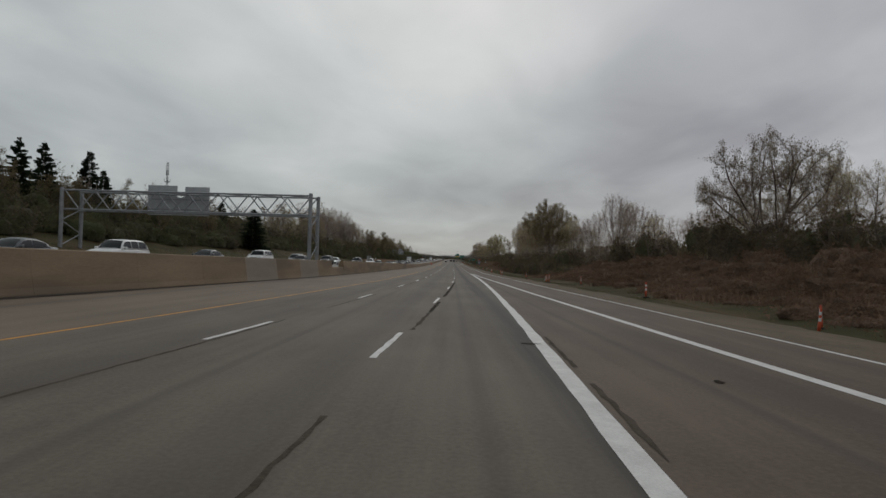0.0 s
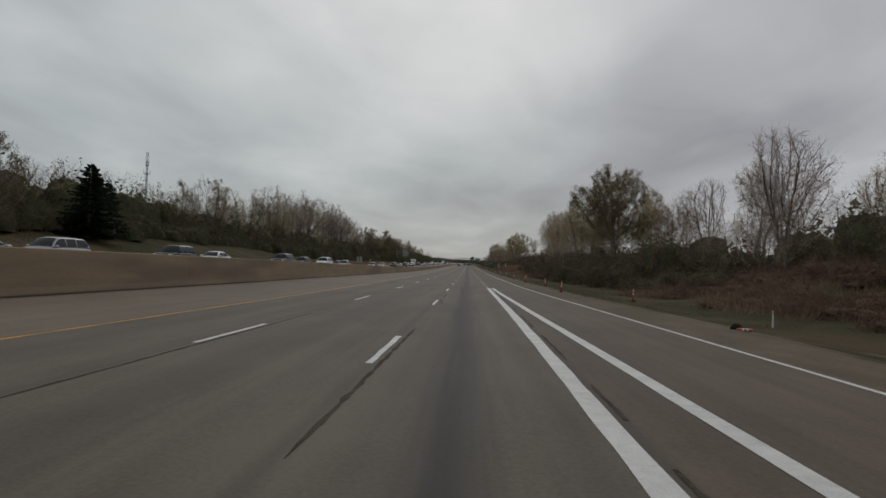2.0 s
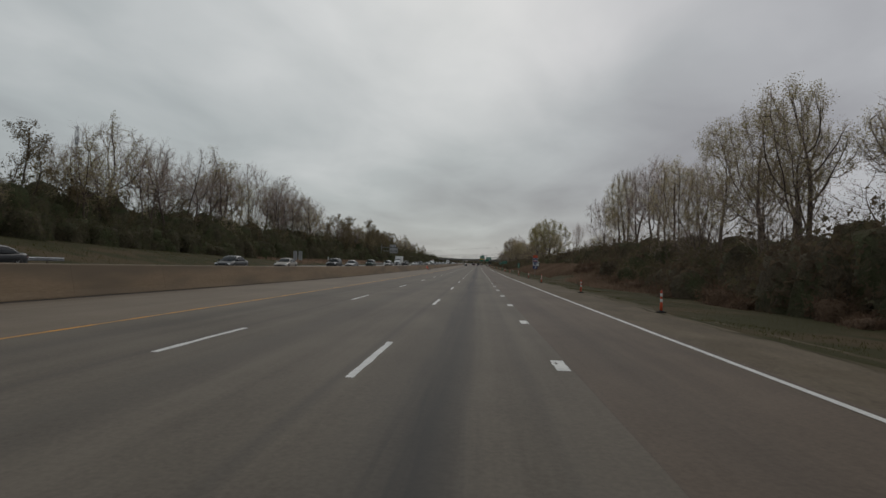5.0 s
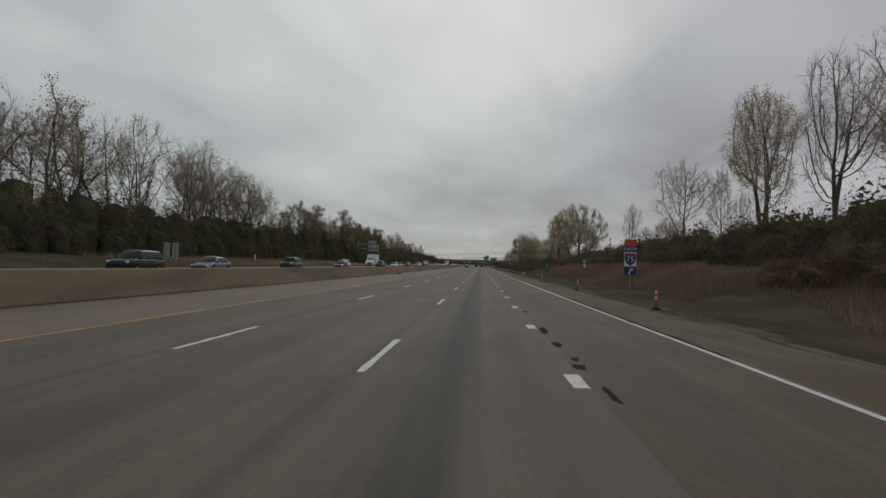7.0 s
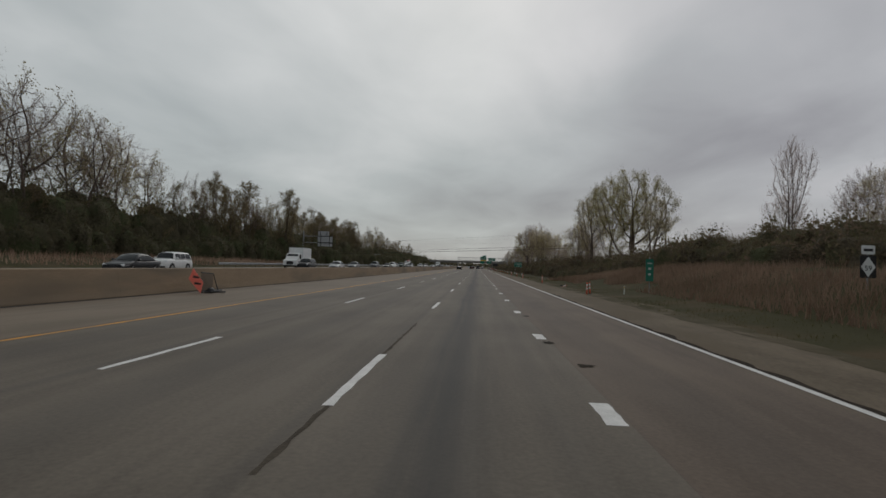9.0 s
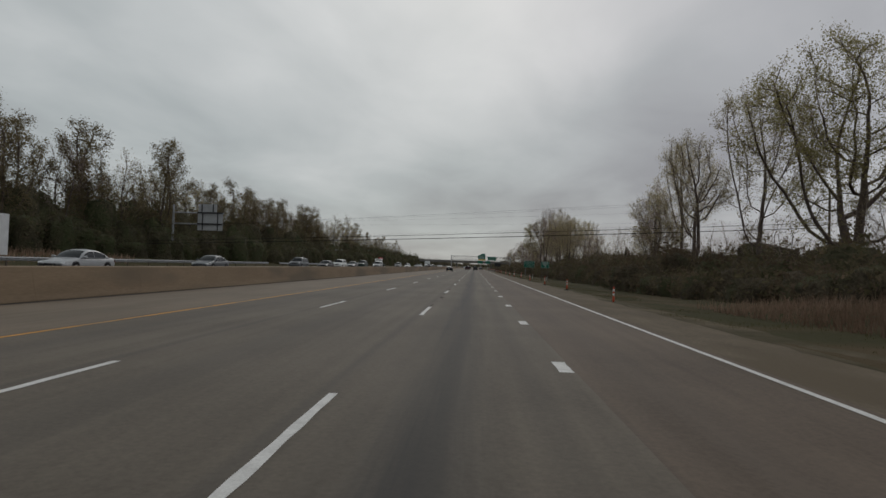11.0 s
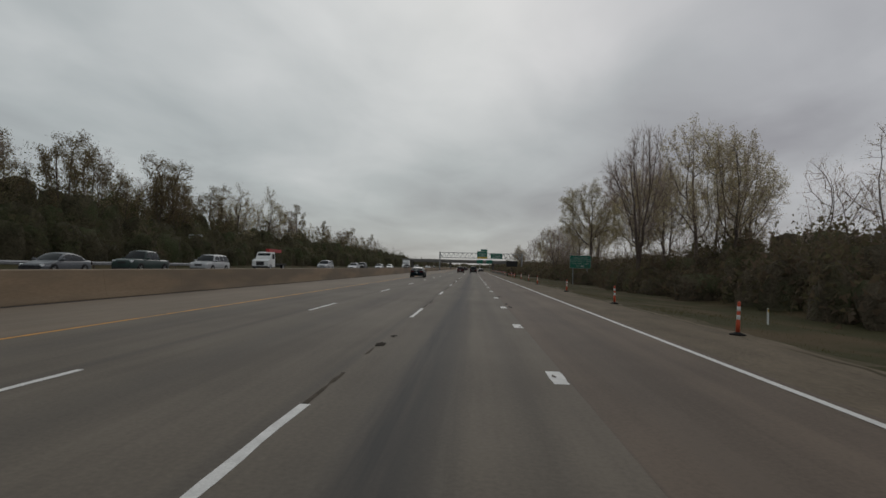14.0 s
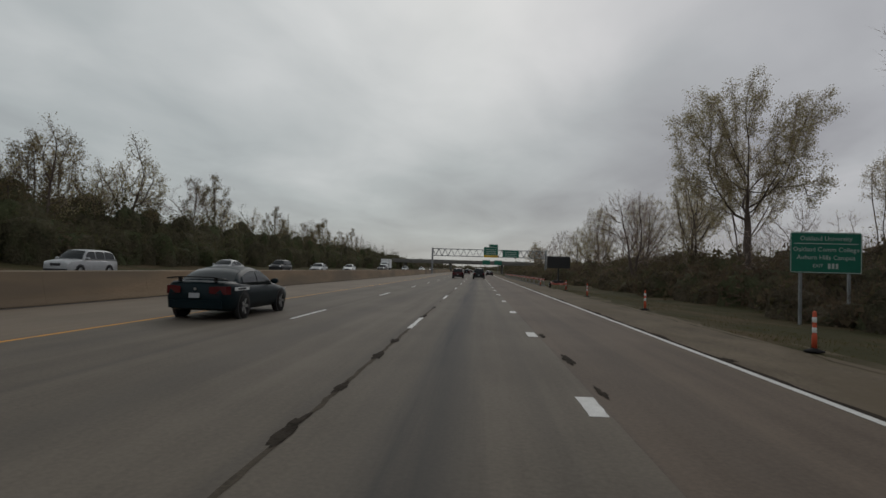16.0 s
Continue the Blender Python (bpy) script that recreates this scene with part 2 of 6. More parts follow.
def mixed(name, dark, light, scale=4.0, fine_scale=40.0, rough=0.8, metal=0.0, spec=0.4, bump=0.3, depth=0.01, stretch=(1, 1, 1), by_object=0.0, by_island=0.0, other=None):
    """Two-scale mottled surface between two colours; other: a third colour in patches."""
    m, t, b = node_material(name, rough, metal, spec)
    nodes, links = t.nodes, t.links
    c = nodes.new("ShaderNodeTexCoord")
    mp = nodes.new("ShaderNodeMapping")
    mp.inputs["Scale"].default_value = stretch
    links.new(c.outputs["Object"], mp.inputs[0])
    n1, n2 = nodes.new("ShaderNodeTexNoise"), nodes.new("ShaderNodeTexNoise")
    for n, sc in ((n1, scale), (n2, fine_scale)):
        n.inputs["Scale"].default_value, n.inputs["Detail"].default_value, n.inputs["Roughness"].default_value = sc, 4.0, 0.6
        links.new(mp.outputs[0], n.inputs["Vector"])
    mx = nodes.new("ShaderNodeMix")
    mx.inputs["Factor"].default_value = 0.45
    links.new(n1.outputs["Fac"], mx.inputs["A"])
    links.new(n2.outputs["Fac"], mx.inputs["B"])
    r = nodes.new("ShaderNodeValToRGB")
    r.color_ramp.elements[0].position, r.color_ramp.elements[0].color = 0.35, (*dark, 1)
    r.color_ramp.elements[1].position, r.color_ramp.elements[1].color = 0.65, (*light, 1)
    links.new(mx.outputs[0], r.inputs[0])
    out = r.outputs[0]
    if other:
        n3 = nodes.new("ShaderNodeTexNoise")
        n3.inputs["Scale"].default_value, n3.inputs["Detail"].default_value = scale * 0.37, 3.0
        links.new(mp.outputs[0], n3.inputs["Vector"])
        r3 = nodes.new("ShaderNodeValToRGB")
        r3.color_ramp.elements[0].position, r3.color_ramp.elements[1].position = 0.47, 0.62
        links.new(n3.outputs["Fac"], r3.inputs[0])
        m3 = nodes.new("ShaderNodeMix")
        m3.data_type = "RGBA"
        links.new(r3.outputs[0], m3.inputs["Factor"])
        links.new(out, m3.inputs["A"])
        m3.inputs["B"].default_value = (*other, 1)
        out = m3.outputs["Result"]
    for amount, source in ((by_object, "object"), (by_island, "island")):
        if amount:
            rnd = nodes.new("ShaderNodeObjectInfo" if source == "object" else "ShaderNodeNewGeometry").outputs["Random" if source == "object" else "Random Per Island"]
            mr = nodes.new("ShaderNodeMapRange")
            mr.inputs["To Min"].default_value, mr.inputs["To Max"].default_value = 1 - amount, 1 + amount
            links.new(rnd, mr.inputs[0])
            sc = nodes.new("ShaderNodeVectorMath")
            sc.operation = "SCALE"
            links.new(out, sc.inputs[0])
            links.new(mr.outputs[0], sc.inputs["Scale"])
            out = sc.outputs[0]
    links.new(out, b.inputs["Base Color"])
    if bump:
        bp = nodes.new("ShaderNodeBump")
        bp.inputs["Strength"].default_value, bp.inputs["Distance"].default_value = bump, depth
        links.new(n2.outputs["Fac"], bp.inputs["Height"])
        links.new(bp.outputs[0], b.inputs["Normal"])
    return m


def leafy(name, colours, rough=0.7, pos=(0.0, 0.45, 0.8)):
    """Leaves or twigs: each island takes its own shade."""
    m, t, b = node_material(name, rough, spec=0.2)
    r = t.nodes.new("ShaderNodeValToRGB")
    r.color_ramp.elements[0].color, r.color_ramp.elements[0].position = (*colours[0], 1), pos[0]
    r.color_ramp.elements[1].color, r.color_ramp.elements[1].position = (*colours[-1], 1), pos[-1]
    for c, p in zip(colours[1:-1], pos[1:-1]):
        r.color_ramp.elements.new(p).color = (*c, 1)
    g = t.nodes.new("ShaderNodeNewGeometry")
    o = t.nodes.new("ShaderNodeObjectInfo")
    c = t.nodes.new("ShaderNodeTexCoord")
    n = t.nodes.new("ShaderNodeTexNoise")
    n.inputs["Scale"].default_value, n.inputs["Detail"].default_value = 0.12, 2.0
    t.links.new(c.outputs["Object"], n.inputs["Vector"])
    mx = t.nodes.new("ShaderNodeMix")
    mx.inputs["Factor"].default_value = 0.78
    t.links.new(g.outputs["Random Per Island"], mx.inputs["A"])
    t.links.new(n.outputs["Fac"], mx.inputs["B"])
    mr = t.nodes.new("ShaderNodeMapRange")
    mr.inputs["From Min"].default_value, mr.inputs["From Max"].default_value = 0.26, 0.74
    t.links.new(mx.outputs[0], mr.inputs[0])
    t.links.new(mr.outputs[0], r.inputs[0])
    hs = t.nodes.new("ShaderNodeHueSaturation")
    mv = t.nodes.new("ShaderNodeMapRange")
    mv.inputs["To Min"].default_value, mv.inputs["To Max"].default_value = 0.75, 1.2
    t.links.new(o.outputs["Random"], mv.inputs[0])
    t.links.new(mv.outputs[0], hs.inputs["Value"])
    t.links.new(r.outputs[0], hs.inputs["Color"])
    t.links.new(hs.outputs[0], b.inputs["Base Color"])
    through_leaf = t.nodes.new("ShaderNodeBsdfTranslucent")
    t.links.new(hs.outputs[0], through_leaf.inputs["Color"])
    blend = t.nodes.new("ShaderNodeMixShader")
    blend.inputs[0].default_value = 0.6
    t.links.new(b.outputs[0], blend.inputs[1])
    t.links.new(through_leaf.outputs[0], blend.inputs[2])
    t.links.new(blend.outputs[0], t.nodes["Material Output"].inputs["Surface"])
    return m


def pavement(name, dark, light, bands, joint=0.0):
    """Worn concrete running along y: mottling, long smears and stains along the wheel tracks at the given x."""
    m, t, b = node_material(name, 0.8, spec=0.27)
    nodes, links = t.nodes, t.links
    c = nodes.new("ShaderNodeTexCoord")
    sep = nodes.new("ShaderNodeSeparateXYZ")
    links.new(c.outputs["Object"], sep.inputs[0])

    def tex(scale, sx, sy, detail=5.0):
        mp = nodes.new("ShaderNodeMapping")
        mp.inputs["Scale"].default_value = (sx, sy, 1)
        links.new(c.outputs["Object"], mp.inputs[0])
        n = nodes.new("ShaderNodeTexNoise")
        n.inputs["Scale"].default_value, n.inputs["Detail"].default_value, n.inputs["Roughness"].default_value = scale, detail, 0.62
        links.new(mp.outputs[0], n.inputs["Vector"])
        return n.outputs["Fac"]

    def mix(a, bb, f):
        n = nodes.new("ShaderNodeMix")
        n.inputs["Factor"].default_value = f
        links.new(a, n.inputs["A"])
        links.new(bb, n.inputs["B"])
        return n.outputs[0]

    grain, smear, patch = tex(18, 1, 1), tex(1.0, 2.2, 0.06), tex(0.35, 1, 0.5, 4.0)
    base = mix(mix(grain, smear, 0.5), patch, 0.38)
    r = nodes.new("ShaderNodeValToRGB")
    r.color_ramp.elements[0].position, r.color_ramp.elements[0].color = 0.41, (*dark, 1)
    r.color_ramp.elements[1].position, r.color_ramp.elements[1].color = 0.59, (*light, 1)
    links.new(base, r.inputs[0])
    out = r.outputs[0]
    for x0, width, strength in bands:
        off = nodes.new("ShaderNodeMath")
        off.operation, off.inputs[1].default_value = "SUBTRACT", x0
        links.new(sep.outputs["X"], off.inputs[0])
        wob = nodes.new("ShaderNodeMath")
        wob.operation, wob.inputs[1].default_value = "MULTIPLY_ADD", width * 1.2
        links.new(smear, wob.inputs[0])
        links.new(off.outputs[0], wob.inputs[2])
        ab = nodes.new("ShaderNodeMath")
        ab.operation = "ABSOLUTE"
        links.new(wob.outputs[0], ab.inputs[0])
        mr = nodes.new("ShaderNodeMapRange")
        mr.interpolation_type = "SMOOTHSTEP"
        mr.inputs["From Max"].default_value = width
        mr.inputs["To Min"].default_value, mr.inputs["To Max"].default_value = strength, 0.0
        links.new(ab.outputs[0], mr.inputs[0])
        mul = nodes.new("ShaderNodeMath")
        mul.operation = "MULTIPLY"
        links.new(mr.outputs[0], mul.inputs[0])
        links.new(smear, mul.inputs[1])
        mm = nodes.new("ShaderNodeMix")
        mm.data_type = "RGBA"
        links.new(mul.outputs[0], mm.inputs["Factor"])
        links.new(out, mm.inputs["A"])
        mm.inputs["B"].default_value = (0.035, 0.034, 0.034, 1)
        out = mm.outputs["Result"]
    links.new(out, b.inputs["Base Color"])
    bp = nodes.new("ShaderNodeBump")
    bp.inputs["Strength"].default_value, bp.inputs["Distance"].default_value = 0.25, 0.004
    links.new(grain, bp.inputs["Height"])
    links.new(bp.outputs[0], b.inputs["Normal"])
    return m


def plain(name, colour, rough=0.5, metal=0.0, spec=0.5, coat=0.0):
    m = mixed(name, tuple(c * 0.86 for c in colour), tuple(min(1, c * 1.08) for c in colour), 3.0, 60.0, rough, metal, spec, bump=0.0)
    if coat:
        m.node_tree.nodes["Principled BSDF"].inputs["Coat Weight"].default_value = coat
    return m


ROAD = pavement("worn_concrete", (0.099, 0.082, 0.064), (0.151, 0.127, 0.100), [(1.75, 0.75, 1.4), (-1.8, 0.8, 0.45), (-5.3, 0.8, 0.4), (0.75, 0.3, 0.3), (2.7, 0.3, 0.3), (0.0, 0.2, 0.55), (-3.7, 0.2, 0.5)])
RAMP = pavement("ramp_concrete", (0.090, 0.067, 0.050), (0.142, 0.107, 0.080), [(4.8, 0.9, 0.3), (3.32, 0.22, 0.7)])
SHOULDER = pavement("shoulder_concrete", (0.138, 0.108, 0.078), (0.192, 0.152, 0.111), [(-12.4, 0.35, 0.5)])
VERGE = mixed("dusty_shoulder", (0.096, 0.076, 0.054), (0.178, 0.142, 0.102), 0.55, 9.0, 0.92, spec=0.15, bump=0.7, depth=0.02, stretch=(1.6, 0.7, 1), other=(0.118, 0.092, 0.062))
WEEDY = mixed("weedy_gravel", (0.052, 0.046, 0.024), (0.098, 0.08, 0.051), 0.9, 11.0, 0.95, spec=0.1, bump=0.8, depth=0.03, other=(0.125, 0.1, 0.068))
FAR_ROAD = pavement("far_concrete", (0.15, 0.142, 0.13), (0.22, 0.208, 0.19), [(-22.3, 0.8, 0.3), (-26, 0.8, 0.3)])
WALL = mixed("barrier_concrete", (0.208, 0.15, 0.094), (0.287, 0.212, 0.136), 0.9, 14.0, 0.85, bump=0.4, depth=0.006, stretch=(1, 0.25, 1.6), by_object=0.03, other=(0.165, 0.128, 0.088))
PALE_WALL = mixed("newer_barrier_concrete", (0.235, 0.2, 0.155), (0.3, 0.26, 0.21), 0.9, 14.0, 0.85, bump=0.4, depth=0.006, stretch=(1, 0.25, 1.6))
TAR = mixed("tar_patch", (0.02, 0.017, 0.014), (0.06, 0.05, 0.04), 3.0, 30.0, 0.97, spec=0.03, bump=0.3, depth=0.01)
WORN_JOINT = mixed("worn_joint_seal", (0.05, 0.042, 0.033), (0.105, 0.088, 0.069), 1.2, 22.0, 0.95, spec=0.05, bump=0.3, depth=0.01)
DIRT = mixed("gutter_dirt", (0.022, 0.017, 0.013), (0.05, 0.04, 0.03), 2.0, 25.0, 0.95, bump=0.5)
WHITE = mixed("road_paint_white", (0.5, 0.49, 0.47), (0.74, 0.73, 0.7), 3.0, 45.0, 0.7, bump=0.2, depth=0.003)
YELLOW = mixed("road_paint_yellow", (0.5, 0.215, 0.02), (0.7, 0.32, 0.035), 2.0, 45.0, 0.7, bump=0.2, depth=0.003, other=(0.36, 0.19, 0.05))
GRASS = mixed("rough_grass", (0.042, 0.039, 0.016), (0.058, 0.053, 0.025), 0.5, 7.0, 0.95, spec=0.1, bump=0.6, depth=0.08, other=(0.084, 0.062, 0.035))
BARK = mixed("bark", (0.098, 0.076, 0.065), (0.176, 0.140, 0.121), 1.0, 9.0, 0.95, spec=0.15, bump=0.6, depth=0.03, stretch=(3, 3, 0.6), by_object=0.25)
TWIG = leafy("bare_twigs", [(0.25, 0.195, 0.17), (0.33, 0.26, 0.228), (0.39, 0.315, 0.28)])
BUDS = leafy("opening_leaves", [(0.269, 0.218, 0.129), (0.381, 0.319, 0.185), (0.459, 0.403, 0.224)])
OAKLEAF = leafy("young_oak_leaves", [(0.155, 0.116, 0.07), (0.21, 0.165, 0.092), (0.26, 0.212, 0.118)])
BROWNLEAF = leafy("clumped_tan_leaves", [(0.18, 0.14, 0.1), (0.25, 0.2, 0.14), (0.31, 0.26, 0.17)])
WILLOWLEAF = leafy("willow_leaves", [(0.16, 0.14, 0.06), (0.24, 0.21, 0.09), (0.3, 0.265, 0.125)])
NEEDLE = leafy("fir_needles", [(0.008, 0.014, 0.008), (0.018, 0.028, 0.014), (0.03, 0.042, 0.02)])
BUSH = leafy("undergrowth_leaves", [(0.127, 0.094, 0.066), (0.186, 0.139, 0.094), (0.158, 0.146, 0.078), (0.260, 0.186, 0.136)], pos=(0, 0.4, 0.65, 0.95))
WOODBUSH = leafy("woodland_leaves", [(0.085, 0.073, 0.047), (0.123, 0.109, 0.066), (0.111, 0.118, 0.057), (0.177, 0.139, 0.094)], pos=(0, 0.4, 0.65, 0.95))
WORN_RED = plain("faded_red_orange", (0.82, 0.18, 0.13), 0.6)
# thicket hearts: twig colours darkened to stand in for the shaded inside
SHADED_CORE = mixed("shaded_thicket_core", (0.053, 0.044, 0.031), (0.153, 0.124, 0.087), 0.8, 5.0, 0.95, spec=0.1, bump=1.0, depth=0.35, other=(0.088, 0.092, 0.050))
SHADED_WOODCORE = mixed("shaded_woodland_core", (0.042, 0.040, 0.025), (0.118, 0.104, 0.066), 0.6, 3.5, 0.95, spec=0.1, bump=1.0, depth=0.5, other=(0.068, 0.078, 0.038))
SHADED_RUSSETCORE = mixed("shaded_russet_core", (0.083, 0.054, 0.038), (0.189, 0.127, 0.088), 1.0, 6.0, 0.95, spec=0.1, bump=1.0, depth=0.25)
BRUSH = leafy("russet_brush", [(0.124, 0.078, 0.053), (0.183, 0.118, 0.080), (0.236, 0.159, 0.112)])
STRAW = leafy("dry_tall_grass", [(0.15, 0.099, 0.068), (0.235, 0.16, 0.114), (0.33, 0.235, 0.172)])
BLADE = leafy("green_grass_blades", [(0.06, 0.058, 0.021), (0.08, 0.077, 0.027), (0.115, 0.095, 0.045)])
STEEL = mixed("galvanised_steel", (0.2, 0.207, 0.215), (0.34, 0.35, 0.36), 2.0, 30.0, 0.55, 0.5, bump=0.1, depth=0.002)
SIGN_BACK = mixed("sign_back_aluminium", (0.33, 0.34, 0.35), (0.46, 0.47, 0.48), 0.8, 12.0, 0.55, 0.35, bump=0.05)
GREEN = plain("sign_green", (0.007, 0.14, 0.092), 0.45)
LEGEND = plain("sign_legend", (0.48, 0.52, 0.5), 0.5)
BLUE = plain("sign_blue", (0.012, 0.035, 0.13), 0.45)
BLACK = plain("sign_black", (0.012, 0.012, 0.013), 0.5)
SIGN_WHITE = plain("sign_white", (0.7, 0.72, 0.72), 0.45)
SIGN_RED = plain("sign_red", (0.4, 0.03, 0.03), 0.45)
SIGN_YELLOW = plain("sign_yellow", (0.6, 0.38, 0.02), 0.45)
ORANGE = plain("work_orange", (0.55, 0.085, 0.034), 0.6)
DULL_ORANGE = plain("faded_work_orange", (0.38, 0.06, 0.03), 0.6)
DULL_BROWN = plain("dusty_brown_cloth", (0.15, 0.115, 0.082), 0.9)
RUBBER = plain("black_rubber", (0.018, 0.017, 0.017), 0.85, spec=0.2)
WOOD = mixed("weathered_pole_wood", (0.07, 0.055, 0.042), (0.14, 0.115, 0.09), 1.5, 18.0, 0.9, bump=0.4, stretch=(4, 4, 0.4))
BRIDGE = mixed("bridge_concrete", (0.14, 0.133, 0.122), (0.2, 0.193, 0.18), 0.4, 5.0, 0.9, bump=0.2)
GLASS, _t, _b = node_material("dark_car_glass", 0.12, spec=0.3)
_b.inputs["Base Color"].default_value = (0.012, 0.015, 0.017, 1)
CHROME = plain("bright_alloy", (0.45, 0.46, 0.47), 0.3, 0.85)
TAIL = plain("tail_lamp_red", (0.085, 0.006, 0.009), 0.2, coat=0.4)
LAMP = plain("headlamp_glass", (0.72, 0.74, 0.76), 0.12, coat=0.5)
PLATE = plain("number_plate", (0.36, 0.38, 0.4), 0.5)
TRIM = plain("black_plastic", (0.02, 0.02, 0.021), 0.6)
PAINTS = {n: plain("car_paint_" + n, c, 0.34, 0.0, 0.25, 0.12) for n, c in dict(
    white=(0.72, 0.73, 0.72), silver=(0.38, 0.39, 0.4), grey=(0.12, 0.13, 0.14), black=(0.014, 0.015, 0.017), teal=(0.004, 0.012, 0.016), blue=(0.03, 0.05, 0.09),
    maroon=(0.07, 0.016, 0.018), champagne=(0.3, 0.28, 0.24), green=(0.03, 0.05, 0.045)).items()}

PAINTS["teal"] = plain("car_paint_dark_teal", (0.004, 0.012, 0.016), 0.42, 0.0, 0.12, 0.04)

# ---- ground, carriageways, median wall ----
def build_ground():
    ss = [-160 + 8 * i for i in range(140)] + [960 + 60 * i for i in range(12)] + [1800, 2200, 2800, 3600, 4600]
    left = [-3000, -1500, -700, -400, -250, -160, -120, -95, -80, -72, -64, -58, -54, -50, -46, -42, -39, -36.6, -35.6, -14.2, -13.9]
    right = [0.3, 1.0, 1.7, 2.25, 2.95, 4.2, 5.6, 7.2, 9, 11, 13.5, 16, 19, 23, 29, 38, 55, 80, 120, 200, 400, 800, 1600, 3000]
    m = Mesh()
    cols = len(left) + len(right)
    for s in ss:
        for x in left + [edge_x(s) + r for r in right]:
            m.v.append(place(s, x, ground_h(s, x)))
    for j in range(len(ss) - 1):
        for i in range(cols - 1):
            a = j * cols + i
            m.f.append((a, a + 1, a + cols + 1, a + cols))
    tagged(part("ground", m, GRASS, shade=True), "rough green and straw-brown grass beside the motorway", "ground", "", "structure")


build_ground()
END = 1500
sheet("road", -7.2, 0, 3.3, 0, -120, END, ROAD, thick=0.3, label="worn grey concrete motorway lanes with dark oil streaks", category="road")
sheet("auxiliary_lane", 3.304, -0.003, lambda s: edge_x(s) + 0.22, -0.003, -120, END, RAMP, 4, thick=0.3, label="brownish concrete merging lane beside the main lanes", category="road")
sheet("left_shoulder", -12.62, kerb_h, -7.204, -0.004, -120, END, SHOULDER, thick=0.3, label="pale concrete shoulder along the median wall", category="shoulder")
sheet("right_shoulder", lambda s: edge_x(s) + 0.224, -0.006, lambda s: edge_x(s) + 3.0 + 0.34 * noise.noise((s * 0.17, 3, 1)) + 0.22 * noise.noise((s * 0.8, 5, 1)), -0.05, -120, END, VERGE, 0.9, thick=0.25, label="dusty tan gravel shoulder", category="shoulder")


def weed_in(s):
    return edge_x(s) + 2.62 + 0.3 * noise.noise((s * 0.3, 8, 2)) + 0.2 * noise.noise((s * 1.1, 2, 2))


def weed_out(s):
    return edge_x(s) + 3.75 + 0.4 * noise.noise((s * 0.24, 1, 5)) + 0.25 * noise.noise((s * 0.9, 6, 5))


def weed_out_h(s):
    """Height of the ground's mesh under the strip's outer rim."""
    k = math.floor((s + 160) / 8)
    a, b = -160 + 8 * k, -152 + 8 * k
    f, o = (s - a) / 8, weed_out(s) - edge_x(s)
    u = (o - 2.95) / 1.25
    row = lambda q: ground_h(q, edge_x(q) + 2.95) * (1 - u) + ground_h(q, edge_x(q) + 4.2) * u
    return row(a) * (1 - f) + row(b) * f + 0.012


sheet("weedy_gravel", weed_in, lambda s: -0.001 - 0.0158 * (weed_in(s) - edge_x(s) - 0.224), weed_out, weed_out_h, -112, 780, WEEDY, 0.8, label="gravel overgrown with thin dull grass", category="shoulder")
sheet("far_carriageway", -36.2, far_side_h, -13.55, far_side_h, -120, END, FAR_ROAD, thick=0.3, label="pale concrete lanes for the oncoming traffic", category="road")

# wall of cast sections, with a dirty gutter at its foot
wall = thing("median_barrier", Matrix(), "tan concrete median barrier of cast sections", "barrier", kind="structure")
S, L = -60.0, 6.0
while S < 960:
    if 57.5 <= S + L / 2 <= 65:          # a low plinth carries the sign gantry here
        top = lambda s: 1.12
    else:
        top = wall_top
    rings = []
    for s in (S + 0.003, S + L - 0.003):
        k, o, h = kerb_h(s), far_side_h(s), top(s)
        sec = [(-12.62, k - 0.2), (-12.62, k + 0.05), (-12.68, k + 0.26), (-12.86, h - 0.03), (-12.9, h), (-13.26, h), (-13.30, h - 0.03), (-13.4, o + 0.2), (-13.55, o + 0.02), (-13.55, o - 0.3)]
        if h < o + 0.25:
            sec = [(-12.62, k - 0.2), (-12.62, k + 0.05), (-12.68, k + 0.26), (-12.84, h - 0.03), (-12.88, h), (-16.3, h), (-16.34, h - 0.03), (-16.4, o + 0.02), (-16.45, o - 0.1), (-16.45, o - 0.3)]
        rings.append([place(s, x, z) for x, z in sec])
    part("barrier_section", Mesh().loft(rings), PALE_WALL if S in (36, 48) else WALL, wall, "newer, paler cast section" if S in (36, 48) else "")
    S += L
rng = random.Random(5)
m = Mesh()
for i in range(340):
    s0 = -40 + i * 3.0
    w0 = 0.3 + 0.3 * max(0, noise.noise((s0 * 0.13, 1, 0)))
    s1 = s0 + 3.0
    w1 = 0.3 + 0.3 * max(0, noise.noise((s1 * 0.13, 1, 0)))
    n = len(m.v)
    m.v += [place(s0, -12.617, kerb_h(s0) + 0.012), place(s0, -12.617 + w0, kerb_h(s0) + 0.006), place(s1, -12.617 + w1, kerb_h(s1) + 0.006), place(s1, -12.617, kerb_h(s1) + 0.012)]
    m.f.append((n, n + 1, n + 2, n + 3))
tagged(part("gutter_dirt", m, DIRT), "dark dirt gathered along the foot of the wall", "dirt", "", "stuff")


